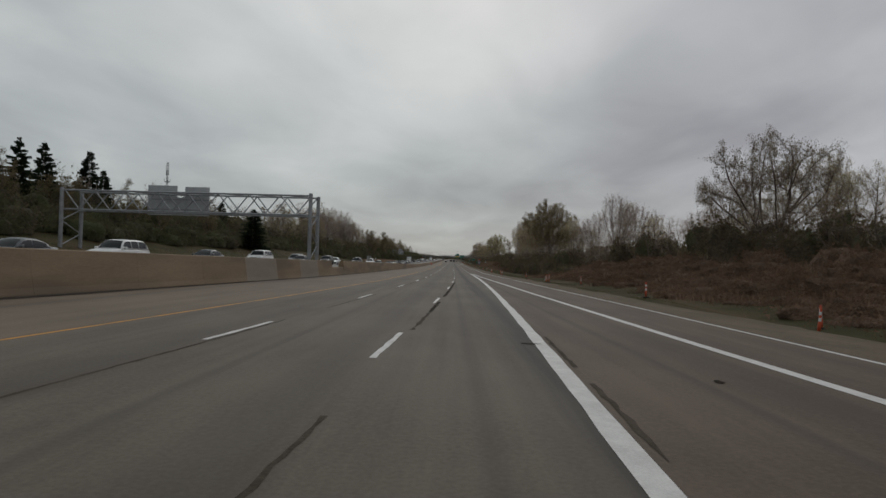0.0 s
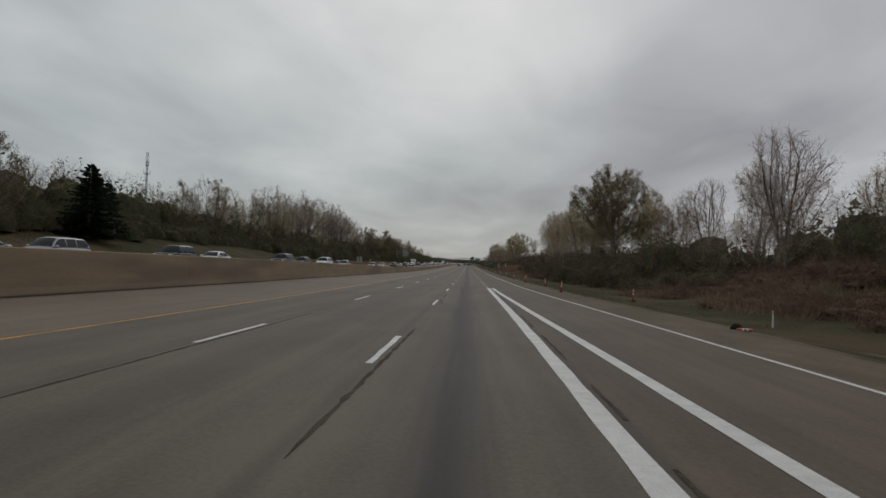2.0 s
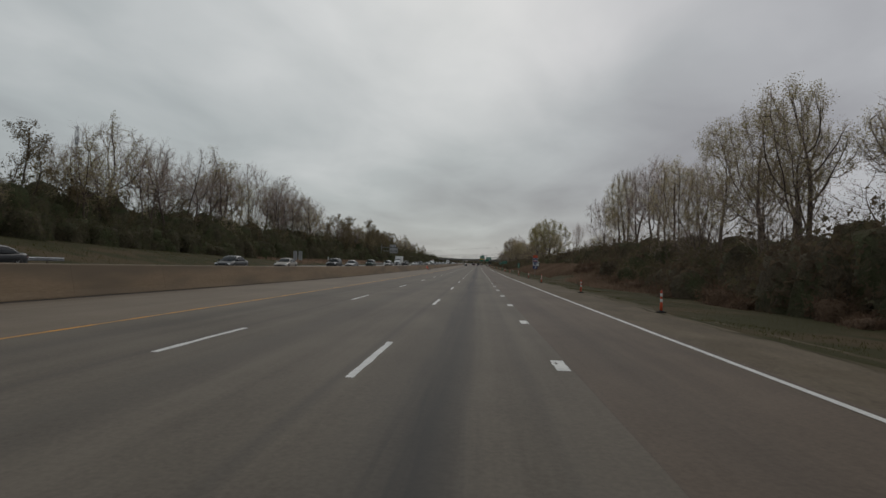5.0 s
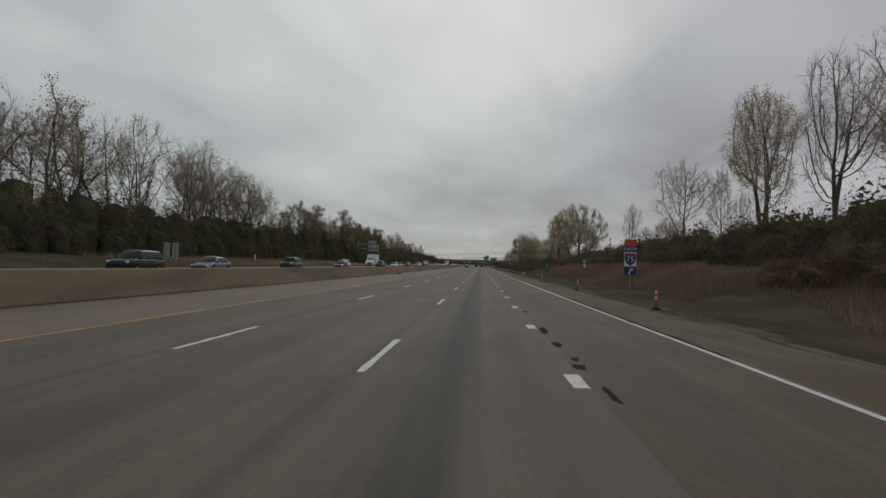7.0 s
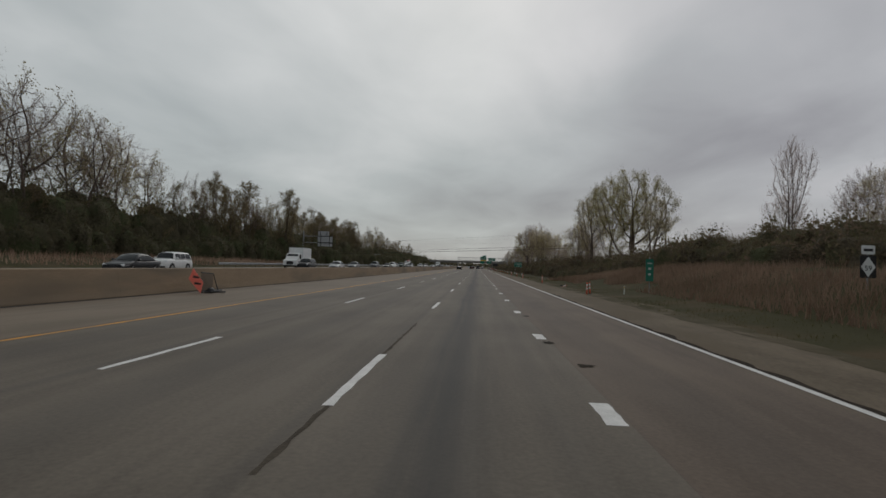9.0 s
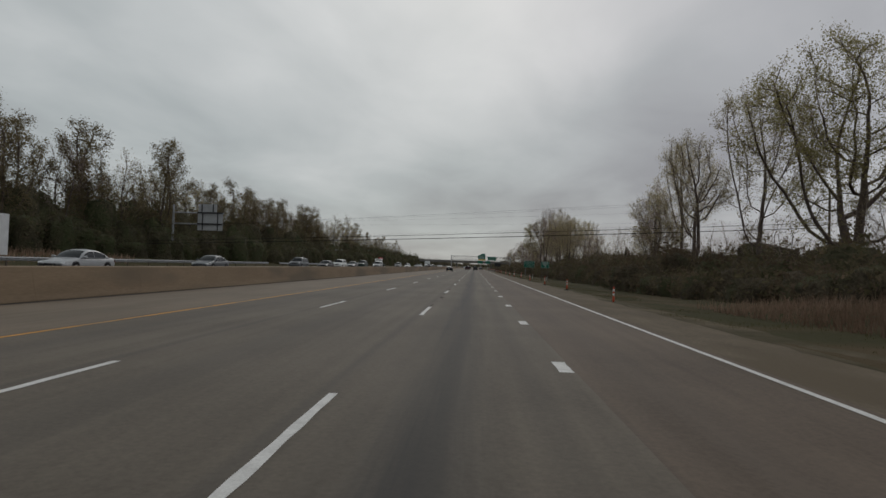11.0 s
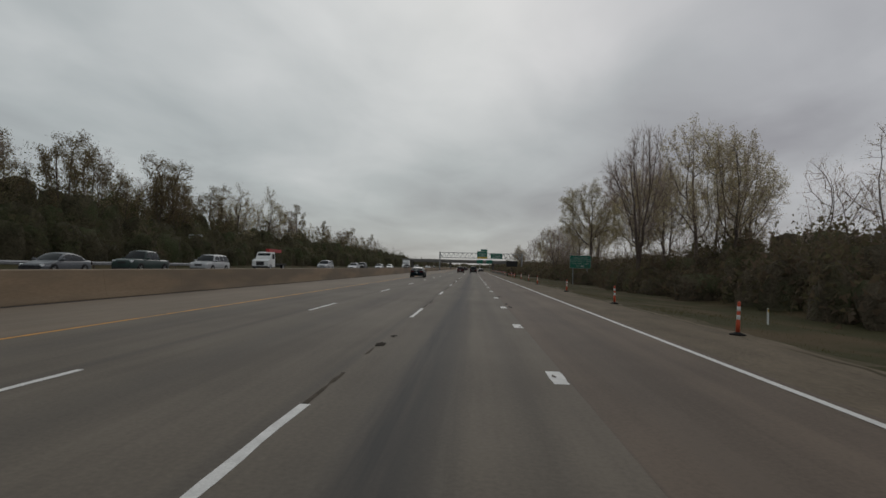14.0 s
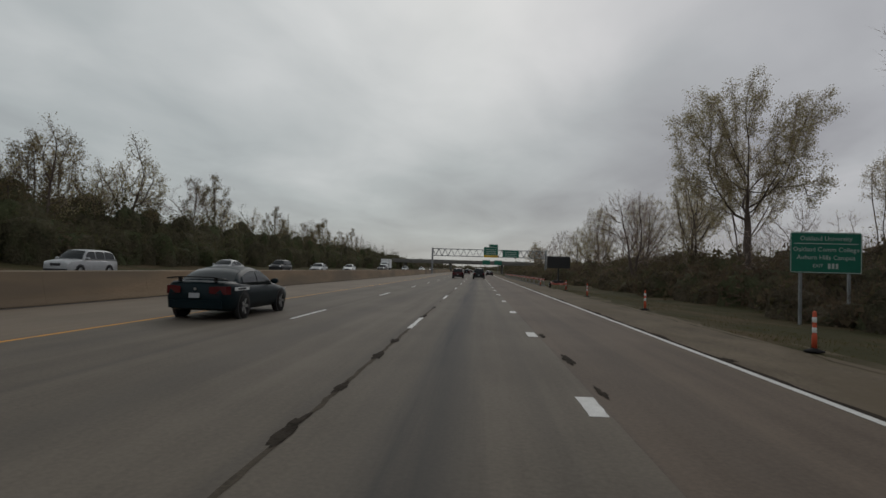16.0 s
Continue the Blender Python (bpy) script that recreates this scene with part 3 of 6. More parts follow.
# ---- road markings ----
def ragged(s0, s1, x0, x1, seed, wear=0.03, h=0.004, step=0.5):
    """A painted bar with worn, uneven edges."""
    r = random.Random(seed)
    n = max(2, round((s1 - s0) / step))
    a = [(s0 + (s1 - s0) * i / n, x0 + r.uniform(-wear, wear) * 0.5) for i in range(n + 1)]
    b = [(s0 + (s1 - s0) * i / n, x1 + r.uniform(-wear, wear) * 0.5) for i in range(n + 1)]
    mm = Mesh()
    for (sa, xa), (sb, xb) in zip(a, b):
        mm.v += [place(sa, xa, h), place(sb, xb, h)]
    mm.f = [(2 * i, 2 * i + 1, 2 * i + 3, 2 * i + 2) for i in range(n)]
    return mm


lines = thing("lane_markings", Matrix(), "worn white and yellow painted lane lines", "road markings", kind="structure")
k = 0
for i in range(-4, 66):
    s = 9.78 + 15.24 * i
    for x, ds in ((0.0, 0.0), (-3.66, 1.45)):
        k += 1
        part("dash", ragged(s + ds, s + ds + 3.81, x - 0.062, x + 0.062, k), WHITE, lines)
SHORT = [112.8, 120.0, 127.2] + [134.3 + 7.4 * i for i in range(12)] + [223.1, 230.6, 238.2, 245.7, 253.3, 260.9, 268.85, 276.6] + [284.3, 291.5] + [299.0 + 7.5 * i for i in range(13)]
SHORT += [397.1, 404.5, 412.6, 420.1] + [427.5 + 7.49 * i for i in range(6)] + [473.2, 480.6, 489.2, 496.7] + [504.6 + 7.65 * i for i in range(30)]
for s in SHORT:
    k += 1
    part("short_dash", ragged(s - 0.5, s + 0.5, 3.04, 3.27, k, 0.022, step=0.2), WHITE, lines)
part("left_edge_line", ragged(-60, 900, -7.085, -6.96, 11, 0.02, step=4), YELLOW, lines, "yellow painted edge line")
m = Mesh()
for q, (fx, w, s0, s1) in enumerate(((edge_x, 0.065, -60, 900), (gore_x, 0.13, -30, 109.6))):
    m = Mesh()
    n = int((s1 - s0) / 1.5)
    for i in range(n + 1):
        s = s0 + (s1 - s0) * i / n
        d = 0.02 * noise.noise((s * 0.9, q * 7, 2))
        m.v += [place(s, fx(s) - w + d, 0.004), place(s, fx(s) + w + d * 0.5, 0.004)]
        if i:
            m.f.append((2 * i - 2, 2 * i - 1, 2 * i + 1, 2 * i))
    part(("right_edge_line", "gore_line")[q], m, WHITE, lines)
part("solid_line", ragged(-60, 109.6, 3.02, 3.30, 17, 0.03, h=0.005, step=1.0), WHITE, lines)
for i in range(-4, 70):
    s = 4 + 15.24 * i
    for x in (-20.9, -24.55, -28.2):
        if s < 640:
            mm = Mesh()
            h = far_side_h(s) + 0.005
            mm.quad(place(s, x - 0.075, h), place(s, x + 0.075, h), place(s + 3.8, x + 0.075, far_side_h(s + 3.8) + 0.005), place(s + 3.8, x - 0.075, far_side_h(s + 3.8) + 0.005))
            part("far_dash", mm, WHITE, lines)


# ---- sealed joints, crumbled patches, stains on the lanes ----
def patch(s, x, length, width, seed, h=0.007):
    n = 30
    mm = Mesh()
    mm.v.append(place(s, x, h + 0.003))
    for i in range(n):
        a = 2 * math.pi * i / n
        q = 0.74 + 0.5 * noise.noise((1.7 * math.cos(a), 1.7 * math.sin(a), seed * 3.1)) + 0.25 * noise.noise((5 * math.cos(a), 5 * math.sin(a), seed))
        mm.v.append(place(s + math.cos(a) * length / 2 * q, x + math.sin(a) * width / 2 * q, h))
    mm.f = [(0, 1 + i, 1 + (i + 1) % n) for i in range(n)]
    return mm


joints = thing("sealed_joints", Matrix(), "dark crumbling tar joints between the lanes", "road repair", kind="structure")
r = random.Random(21)


def joint(s0, s1, x, width, seed):
    """A run of sealed joint, broken into ragged lengths."""
    m = Mesh()
    s, last = s0, False
    while s < s1:
        c = x + 0.015 * noise.noise((s * 0.35, x, seed))
        gap = width < 0.13 and noise.noise((s * 0.5, seed, 7)) < (-0.12 if width < 0.07 else -0.4)
        even = 0.5
        taper = min(1.0, (s - s0) / 0.8 + 0.15, (s1 - s) / 0.8 + 0.15)
        wl = width * taper * max(0.1, even + 0.75 * noise.noise((s * 2.6, seed, 4)))
        wr2 = width * taper * max(0.1, even + 0.75 * noise.noise((s * 2.6, seed, 14)))
        if not gap:
            m.v += [place(s, c - wl, 0.0025), place(s, c + wr2, 0.0025)]
            if last:
                n = len(m.v)
                m.f.append((n - 4, n - 3, n - 1, n - 2))
        last = not gap
        s += 0.22
    if m.f:
        part("joint", m, TAR if width > 0.12 else WORN_JOINT, joints)


for s0, s1, w in ((2, 7.5, 0.03), (13.6, 25, 0.1), (20, 26, 0.14), (30, 56, 0.15), (58, 62, 0.1), (66, 76.5, 0.07), (88, 98, 0.04), (117, 124, 0.03), (128, 131, 0.05), (205, 208, 0.04), (268, 272, 0.04), (276, 294, 0.03),
                  (361, 366, 0.03), (374, 383, 0.03), (392, 398, 0.06), (403, 418, 0.03), (424, 432, 0.05), (437, 445, 0.05), (455, 462, 0.06), (466, 484, 0.04), (486, 500, 0.08), (500, 522, 0.07), (524, 560, 0.06)):
    joint(s0, s1, 0.19 if s0 < 100 else 0.05 if s0 < 230 else 0.0, max(w, 0.06), s0)
for s0, s1 in ((4, 16), (20, 32), (38, 55), (64, 80)):
    joint(s0, s1, -3.5, 0.07, s0)
for s0, s1, w in ((5, 14, 0.08), (50, 70, 0.06), (72, 100, 0.06), (432, 436, 0.05)):
    joint(s0, s1, 3.42, w, s0)
for s0, s1 in ((226, 250), (284, 316), (498, 524), (528, 536), (540, 575)):
    m = Mesh()
    n = int((s1 - s0) / 0.4)
    for i in range(n + 1):
        s = s0 + (s1 - s0) * i / n
        w = 0.3 * abs(noise.noise((s * 0.5, 8, s0))) + 0.08 + 0.06 * noise.noise((s * 2.1, 3, s0))
        m.v += [place(s, edge_x(s) + 0.09, 0.003), place(s, edge_x(s) + 0.1 + w, 0.0)]
        if i:
            m.f.append((2 * i - 2, 2 * i - 1, 2 * i + 1, 2 * i))
    part("broken_edge", m, TAR, joints)
PATCHES = [(12.4, 2.95, 0.3, 0.5), (54, 3.0, 1.6, 0.12), (57.5, 3.02, 1.2, 0.12), (60, 3.0, 0.8, 0.14), (87.5, 0.3, 0.7, 0.24), (89.5, 0.25, 0.5, 0.2),
           (207.4, 3.3, 0.7, 0.7), (209.1, 3.2, 0.8, 0.45), (212.2, 3.49, 2.2, 0.34), (215.6, 3.2, 0.9, 0.3), (218.4, 3.5, 1.0, 0.2), (222.3, 3.47, 1.2, 0.12), (224.3, 3.4, 0.7, 0.3), (225.1, 3.46, 0.6, 0.16), (227.1, 3.4, 0.8, 0.26), (229.7, 3.4, 2.0, 0.3), (235.9, 3.41, 1.0, 0.2),
           (252.1, 3.41, 0.7, 0.5), (261.2, 0.1, 0.6, 0.2), (265.5, 0.1, 0.4, 0.2), (287.5, 3.51, 0.35, 0.4), (290.4, 3.25, 0.6, 0.35), (297.3, 3.33, 0.6, 0.25), (371, 0.05, 0.9, 0.3), (369.5, 0.15, 0.4, 0.22),
           (398.1, 0.06, 0.5, 0.22), (400.7, 0.04, 0.7, 0.3), (413.8, 0.0, 0.35, 0.5), (414.4, 0.15, 0.3, 0.3), (411.8, 3.3, 0.5, 0.25), (428.4, 3.36, 1.7, 0.42), (430.6, 3.45, 0.3, 0.1), (430.3, 0.1, 0.7, 0.25),
           (445.4, 0.04, 0.7, 0.3), (446.8, 0.12, 0.5, 0.2), (458.8, 0.02, 0.5, 0.35), (459.5, 0.06, 0.5, 0.25), (459.7, 3.41, 0.9, 0.22), (457.8, 3.46, 1.4, 0.16), (466, 3.39, 1.2, 0.3), (473.2, 0.13, 0.3, 0.3),
           (503.1, -0.03, 1.3, 0.2), (505.1, 0.0, 0.9, 0.2), (507.9, 0.0, 1.3, 0.26), (510, 0.0, 0.9, 0.22), (516.5, 0.03, 1.6, 0.24), (521, 0.03, 1.2, 0.24), (508.2, 3.43, 1.5, 0.24), (505.4, 3.45, 1.0, 0.14), (512, 3.4, 1.0, 0.2),
           (8.8, 5.4, 0.3, 0.2), (233, 6.5, 1.4, 0.3), (509, 6.6, 0.9, 0.4), (400, 6.4, 0.9, 0.35)]
for i, (s, x, ln, w) in enumerate(PATCHES):
    part("tar_patch", patch(s, x, ln, w, i), TAR, joints)
k = 0
for s in SHORT:        # chipped paint on some of the short dashes
    k += 1
    if r.random() < 0.35:
        part("chip", patch(s + r.uniform(-0.3, 0.3), 3.15 + r.uniform(-0.08, 0.08), 0.3, 0.08, 100 + k, 0.0055), RAMP, joints)


# ---- woods ----
def grow_tree(seed, h=20.0, fork=0.25, wide=0.3, base=0.3, lobes=9, lobe=0.13, points=900, step=0.034, rise=0.22, twigs=5, twig_len=0.8, stout=1.0, leaves=0, leaf=0.1, clump=0.4, trunk_r=0.24, multi=1, dome=1.0, droop=0.0, sprays=0):
    """A broadleaf tree of height h: limbs that reach for points of a lobed crown, then twigs and leaves at their ends."""
    rr = np.random.default_rng(seed)
    mid, half = h * (base + 1) / 2, h * (1 - base) / 2
    # crown: a loose egg, filled lobe by lobe
    cs = []
    while len(cs) < lobes:
        q = rr.uniform(-1, 1, 3)
        if 0.25 < np.linalg.norm(q) < 1:
            cs.append(q * np.array([h * wide * 0.8, h * wide * 0.8, half * 0.84]))
    cs.append(np.array([0, 0, half * 0.8]))
    cs = np.array(cs)
    pick = rr.integers(0, len(cs), points)
    g = rr.normal(size=(points, 3))
    g *= (rr.random(points) ** 0.4 / np.linalg.norm(g, axis=1))[:, None]
    goal = cs[pick] + g * h * lobe * np.array([1, 1, 1.15])
    low = np.clip(goal[:, 2] / half, -1, 1)
    goal[:, :2] *= (1 - 0.35 * np.clip(-low, 0, 1) * dome)[:, None]
    goal[:, 2] = np.minimum(goal[:, 2], half) + mid
    d = h * step
    nodes, up_of = [], []
    for k_ in range(multi):
        lean_ = rr.normal(0, 0.025 if multi == 1 else 0.13, 2)
        prev = -1
        pos = np.array([*(rr.uniform(-0.3, 0.3, 2) * (multi > 1)), -0.5])
        while pos[2] < h * fork:
            nodes.append(pos)
            up_of.append(prev)
            prev = len(nodes) - 1
            pos = pos + np.array([lean_[0] + rr.normal(0, 0.05), lean_[1] + rr.normal(0, 0.05), 1]) * d
    nodes = [np.array(n_) for n_ in nodes]
    near_i = np.zeros(len(goal), int)
    near_d = np.full(len(goal), 1e9)

    def update(first):
        for i in range(first, len(nodes)):
            e = np.linalg.norm(goal - nodes[i], axis=1)
            better = e < near_d
            near_d[better] = e[better]
            near_i[better] = i

    update(0)
    grown_from = {}
    for _ in range(70):
        if len(goal) < 0.03 * points or len(nodes) > 2400:
            break
        first = len(nodes)
        P = np.array(nodes)
        vec = (goal - P[near_i]) / np.maximum(near_d, 1e-6)[:, None]
        order = np.argsort(near_i, kind="stable")
        ids, starts = np.unique(near_i[order], return_index=True)
        sums = np.add.reduceat(vec[order], starts, axis=0)
        for i, v_ in zip(ids, sums):
            if grown_from.get(i, 0) > 2:
                continue
            v_ = v_ / max(1e-6, np.linalg.norm(v_)) + np.array([0, 0, rise - droop]) + rr.normal(0, 0.07, 3)
            nodes.append(nodes[i] + v_ / np.linalg.norm(v_) * d)
            up_of.append(int(i))
            grown_from[i] = grown_from.get(i, 0) + 1
        if len(nodes) == first:
            break
        update(first)
        keep = near_d > d * 1.9
        goal, near_i, near_d = goal[keep], near_i[keep], near_d[keep]
    P = np.array(nodes)
    n = len(P)
    kids = [[] for _ in range(n)]
    for i, u_ in enumerate(up_of):
        if u_ >= 0:
            kids[u_].append(i)
    load = np.zeros(n)
    for i in range(n - 1, -1, -1):
        load[i] = max(1.0, load[i])
        if up_of[i] >= 0:
            load[up_of[i]] += load[i]
    rad = load ** 0.6
    rad = 0.011 * stout + rad * (trunk_r - 0.011) / max(rad)
    wood, crown = Mesh(), Mesh()
    done = [(i, j) for i in range(n) for j in kids[i] if len(kids[i]) != 1 or up_of[i] < 0]
    for i, j in done:                     # runs between forks, every second joint
        run = [i, j]
        while len(kids[run[-1]]) == 1:
            run.append(kids[run[-1]][0])
        run = run[:-1:2] + [run[-1]]
        for a_, b_ in zip(run, run[1:]):
            r0, r1 = min(rad[a_], rad[j] * 1.15), rad[b_]
            if r0 > 0.03 * stout:
                wood.tube(P[a_], P[b_], r0, r1, 7 if r0 > 0.15 else 4 if r0 > 0.06 else 3, caps=False)
            else:
                w = np.cross(P[b_] - P[a_], rr.normal(size=3))
                w /= np.linalg.norm(w)
                crown.quad(P[a_] - w * r0, P[a_] + w * r0, P[b_] + w * r1, P[b_] - w * r1)
    ends = [i for i in range(n) if load[i] <= 7 and up_of[i] >= 0]
    tips = []
    for i in ends:
        d0 = P[i] - P[up_of[i]]
        d0 = d0 / np.linalg.norm(d0)
        for _ in range(twigs if load[i] <= 2 else max(1, twigs // 2)):
            v_ = d0 + rr.normal(0, 0.5, 3) + np.array([0, 0, 0.25 - droop * 3])
            e = P[i] + v_ / np.linalg.norm(v_) * twig_len * rr.uniform(0.5, 1.3)
            w = np.cross(v_, rr.normal(size=3))
            w = w / np.linalg.norm(w) * 0.019 * stout
            k_ = len(crown.v)
            crown.v += [Vector(P[i] - w), Vector(P[i] + w), Vector(e)]
            crown.f.append((k_, k_ + 1, k_ + 2))
            tips += [e, P[i] + (e - P[i]) * rr.random()]
            for _ in range(sprays):
                a_ = P[i] + (e - P[i]) * rr.uniform(0.25, 0.9)
                v2 = v_ / np.linalg.norm(v_) + rr.normal(0, 0.5, 3)
                e2 = a_ + v2 / np.linalg.norm(v2) * twig_len * rr.uniform(0.3, 0.7)
                k_ = len(crown.v)
                crown.v += [Vector(a_ - w * 0.75), Vector(a_ + w * 0.75), Vector(e2)]
                crown.f.append((k_, k_ + 1, k_ + 2))
                tips.append(e2)
    foliage = None
    if leaves:
        foliage = Mesh()
        T = np.array(tips)
        c = T[rr.integers(0, len(T), leaves)] + rr.normal(0, clump, (leaves, 3))
        u = rr.normal(size=(leaves, 3))
        u /= np.linalg.norm(u, axis=1)[:, None]
        v = np.cross(u, rr.normal(size=(leaves, 3)))
        v /= np.linalg.norm(v, axis=1)[:, None]
        z = leaf * rr.uniform(0.6, 1.4, leaves)[:, None]
        tri = np.stack([c - u * z - v * z * 0.55, c - u * z * 0.7 + v * z * 0.6, c + u * z * 1.2], 1).reshape(-1, 3)
        foliage.v = [Vector(q) for q in tri]
        foliage.f = [(3 * i, 3 * i + 1, 3 * i + 2) for i in range(leaves)]
    return wood, crown, foliage, max(v.z for v in crown.v)


def grow_fir(seed, h=16.0):
    rr = random.Random(seed)
    wood, crown = Mesh(), Mesh()
    wood.tube((0, 0, -0.4), (0, 0, h * 0.97), 0.22, 0.03, 7)
    tiers = 26
    for i in range(tiers):
        f = i / tiers
        z, ln = h * (0.08 + 0.9 * f), h * 0.24 * (1 - f) ** 0.85 + 0.25
        for j in range(9):
            a = rr.uniform(0, 2 * math.pi)
            l2 = ln * rr.uniform(0.6, 1.15)
            d = Vector((math.cos(a), math.sin(a), -0.12 + 0.35 * f))
            side = Vector((-math.sin(a), math.cos(a), 0))
            p = Vector((0, 0, z + rr.uniform(-0.3, 0.3)))
            for t in range(5):
                b = p + d * l2 * (0.15 + 0.2 * t)
                w = l2 * 0.3 * (1 - 0.12 * t)
                for sgn in (-1, 1):
                    e = b + side * sgn * w + d * l2 * 0.2 + Vector((0, 0, rr.uniform(-0.35, 0.1) * w - 0.1))
                    crown.quad(b, b + d * l2 * 0.16, e, e - Vector((0, 0, 0.34)) - d * l2 * 0.06)
    return wood, crown, None, h


KINDS = {}


def kind(name, grown, crown_mat, leaf_mat):
    wood, crown, leaves, top = grown
    KINDS[name] = (mesh_data("trunk", wood, BARK, True), mesh_data("crown", crown, crown_mat), mesh_data("leaves", leaves, leaf_mat) if leaves else None, top)


for i in range(4):
    kind("bare%d" % i, grow_tree(100 + i, fork=0.2 + 0.05 * i, base=0.28, wide=0.26 + 0.03 * i, lobes=13, points=1900, step=0.027, twigs=4, twig_len=1.5, sprays=3, leaves=900, leaf=0.05, clump=0.12, multi=1 + i % 2), TWIG, BUDS)
for i in range(4):
    kind("bud%d" % i, grow_tree(200 + i, fork=0.16 + 0.05 * i, base=0.22, wide=0.28, lobes=11, lobe=0.12, points=1500, step=0.028, twigs=3, twig_len=0.9, sprays=2, leaves=13000, leaf=0.07, clump=0.2, multi=1 + (i % 3 == 1)), TWIG, BUDS)
for i in range(2):
    kind("green%d" % i, grow_tree(300 + i, fork=0.16, base=0.15, wide=0.34, points=700, twigs=4, leaves=7000, leaf=0.115, clump=0.45), TWIG, OAKLEAF)
kind("oak", grow_tree(407, fork=0.27, base=0.2, wide=0.43, lobes=60, lobe=0.1, points=1900, step=0.028, rise=0.34, twigs=5, twig_len=0.75, sprays=1, leaves=80000, leaf=0.07, clump=0.2, trunk_r=0.42, dome=0.35), TWIG, OAKLEAF)
kind("airy", grow_tree(421, fork=0.2, base=0.2, wide=0.36, lobes=26, lobe=0.1, points=1500, step=0.028, rise=0.3, twigs=4, twig_len=0.8, sprays=1, leaves=52000, leaf=0.062, clump=0.2, trunk_r=0.27), TWIG, BUDS)
kind("willow", grow_tree(402, fork=0.1, base=0.08, wide=0.46, lobes=110, lobe=0.075, points=1400, rise=0.12, twigs=5, leaves=40000, leaf=0.07, clump=0.28, trunk_r=0.35, multi=2, dome=0.2), TWIG, WILLOWLEAF)
kind("broad", grow_tree(411, fork=0.14, base=0.14, wide=0.54, lobes=60, lobe=0.095, points=1700, step=0.03, rise=0.16, twigs=4, twig_len=0.9, sprays=1, leaves=60000, leaf=0.062, clump=0.2, trunk_r=0.3, multi=3, dome=0.3), TWIG, BROWNLEAF)
for i in range(3):
    kind("young%d" % i, grow_tree(900 + i, fork=0.1, base=0.08, wide=0.34, lobes=12, points=650, step=0.036, twigs=3, twig_len=1.3, sprays=2, leaves=(2400, 1800, 900)[i], leaf=(0.075, 0.07, 0.07)[i], clump=0.3, trunk_r=0.14, multi=2), TWIG, (OAKLEAF, BUDS, BUDS)[i])
# simpler forms for the wood across the road
for i in range(4):
    kind("far_bare%d" % i, grow_tree(600 + i, fork=0.2 + 0.05 * i, base=0.25, wide=0.3 + 0.03 * i, lobes=12, points=800, step=0.036, twigs=5, twig_len=1.5, sprays=2, trunk_r=0.17, leaves=250, leaf=0.06, clump=0.2, multi=1 + i % 2, stout=1.0), TWIG, BUDS)
for i in range(3):
    kind("far_bud%d" % i, grow_tree(700 + i, fork=0.16, base=0.2, wide=0.32, points=480, step=0.044, twigs=6, twig_len=1.2, sprays=1, leaves=2800, leaf=0.125, clump=0.28, stout=1.25), TWIG, BUDS)
for i in range(2):
    kind("far_green%d" % i, grow_tree(800 + i, fork=0.14, base=0.13, wide=0.38, points=300, step=0.055, twigs=4, leaves=5200, leaf=0.132, clump=0.42, stout=1.4), TWIG, OAKLEAF)
for i in range(2):
    kind("fir%d" % i, grow_fir(500 + i), NEEDLE, None)
LABELS = {"bare": "tall bare grey-brown broadleaf tree in early spring", "bud": "broadleaf tree with sparse opening tan leaves", "green": "broadleaf tree with thin young green leaves",
          "young": "young leafing tree at the edge of the verge", "airy": "tall tree with fine young tan-green leaves", "oak": "large round-crowned oak with clumped young leaves", "willow": "broad multi-stemmed willow in yellow-green leaf", "fir": "dark green conical fir tree",
          "broad": "broad many-stemmed tree with clumped tan leaves"}
tree_rng = random.Random(77)


FAR_WOOD = []


def plant(sort, s, x, top, wide=1.0, group="roadside trees"):
    """A tree whose tip is top metres over the carriageway."""
    names = [n for n in KINDS if n.startswith("far_" + sort if (x < -50 or s > 620 or top < 11.5) and sort in ("bare", "bud", "green") else sort)]
    name = tree_rng.choice(names)
    trunk, crown, leaves, height = KINDS[name]
    base = ground_h(s, x) - 0.1
    z = (top - base) / height
    w = z * wide
    if group == "trees of the far wood" or s > 620:
        FAR_WOOD.append((name, stand(s, x, base, tree_rng.uniform(0, 360), (w, w, z))))
        return None
    t = thing("tree" if sort != "fir" else "fir_tree", stand(s, x, base, tree_rng.uniform(0, 360), (w, w, z)), LABELS[sort], "tree", group)
    part("trunk", trunk, None, t)
    part("crown", crown, None, t)
    if leaves:
        part("leaves", leaves, None, t)
    return t


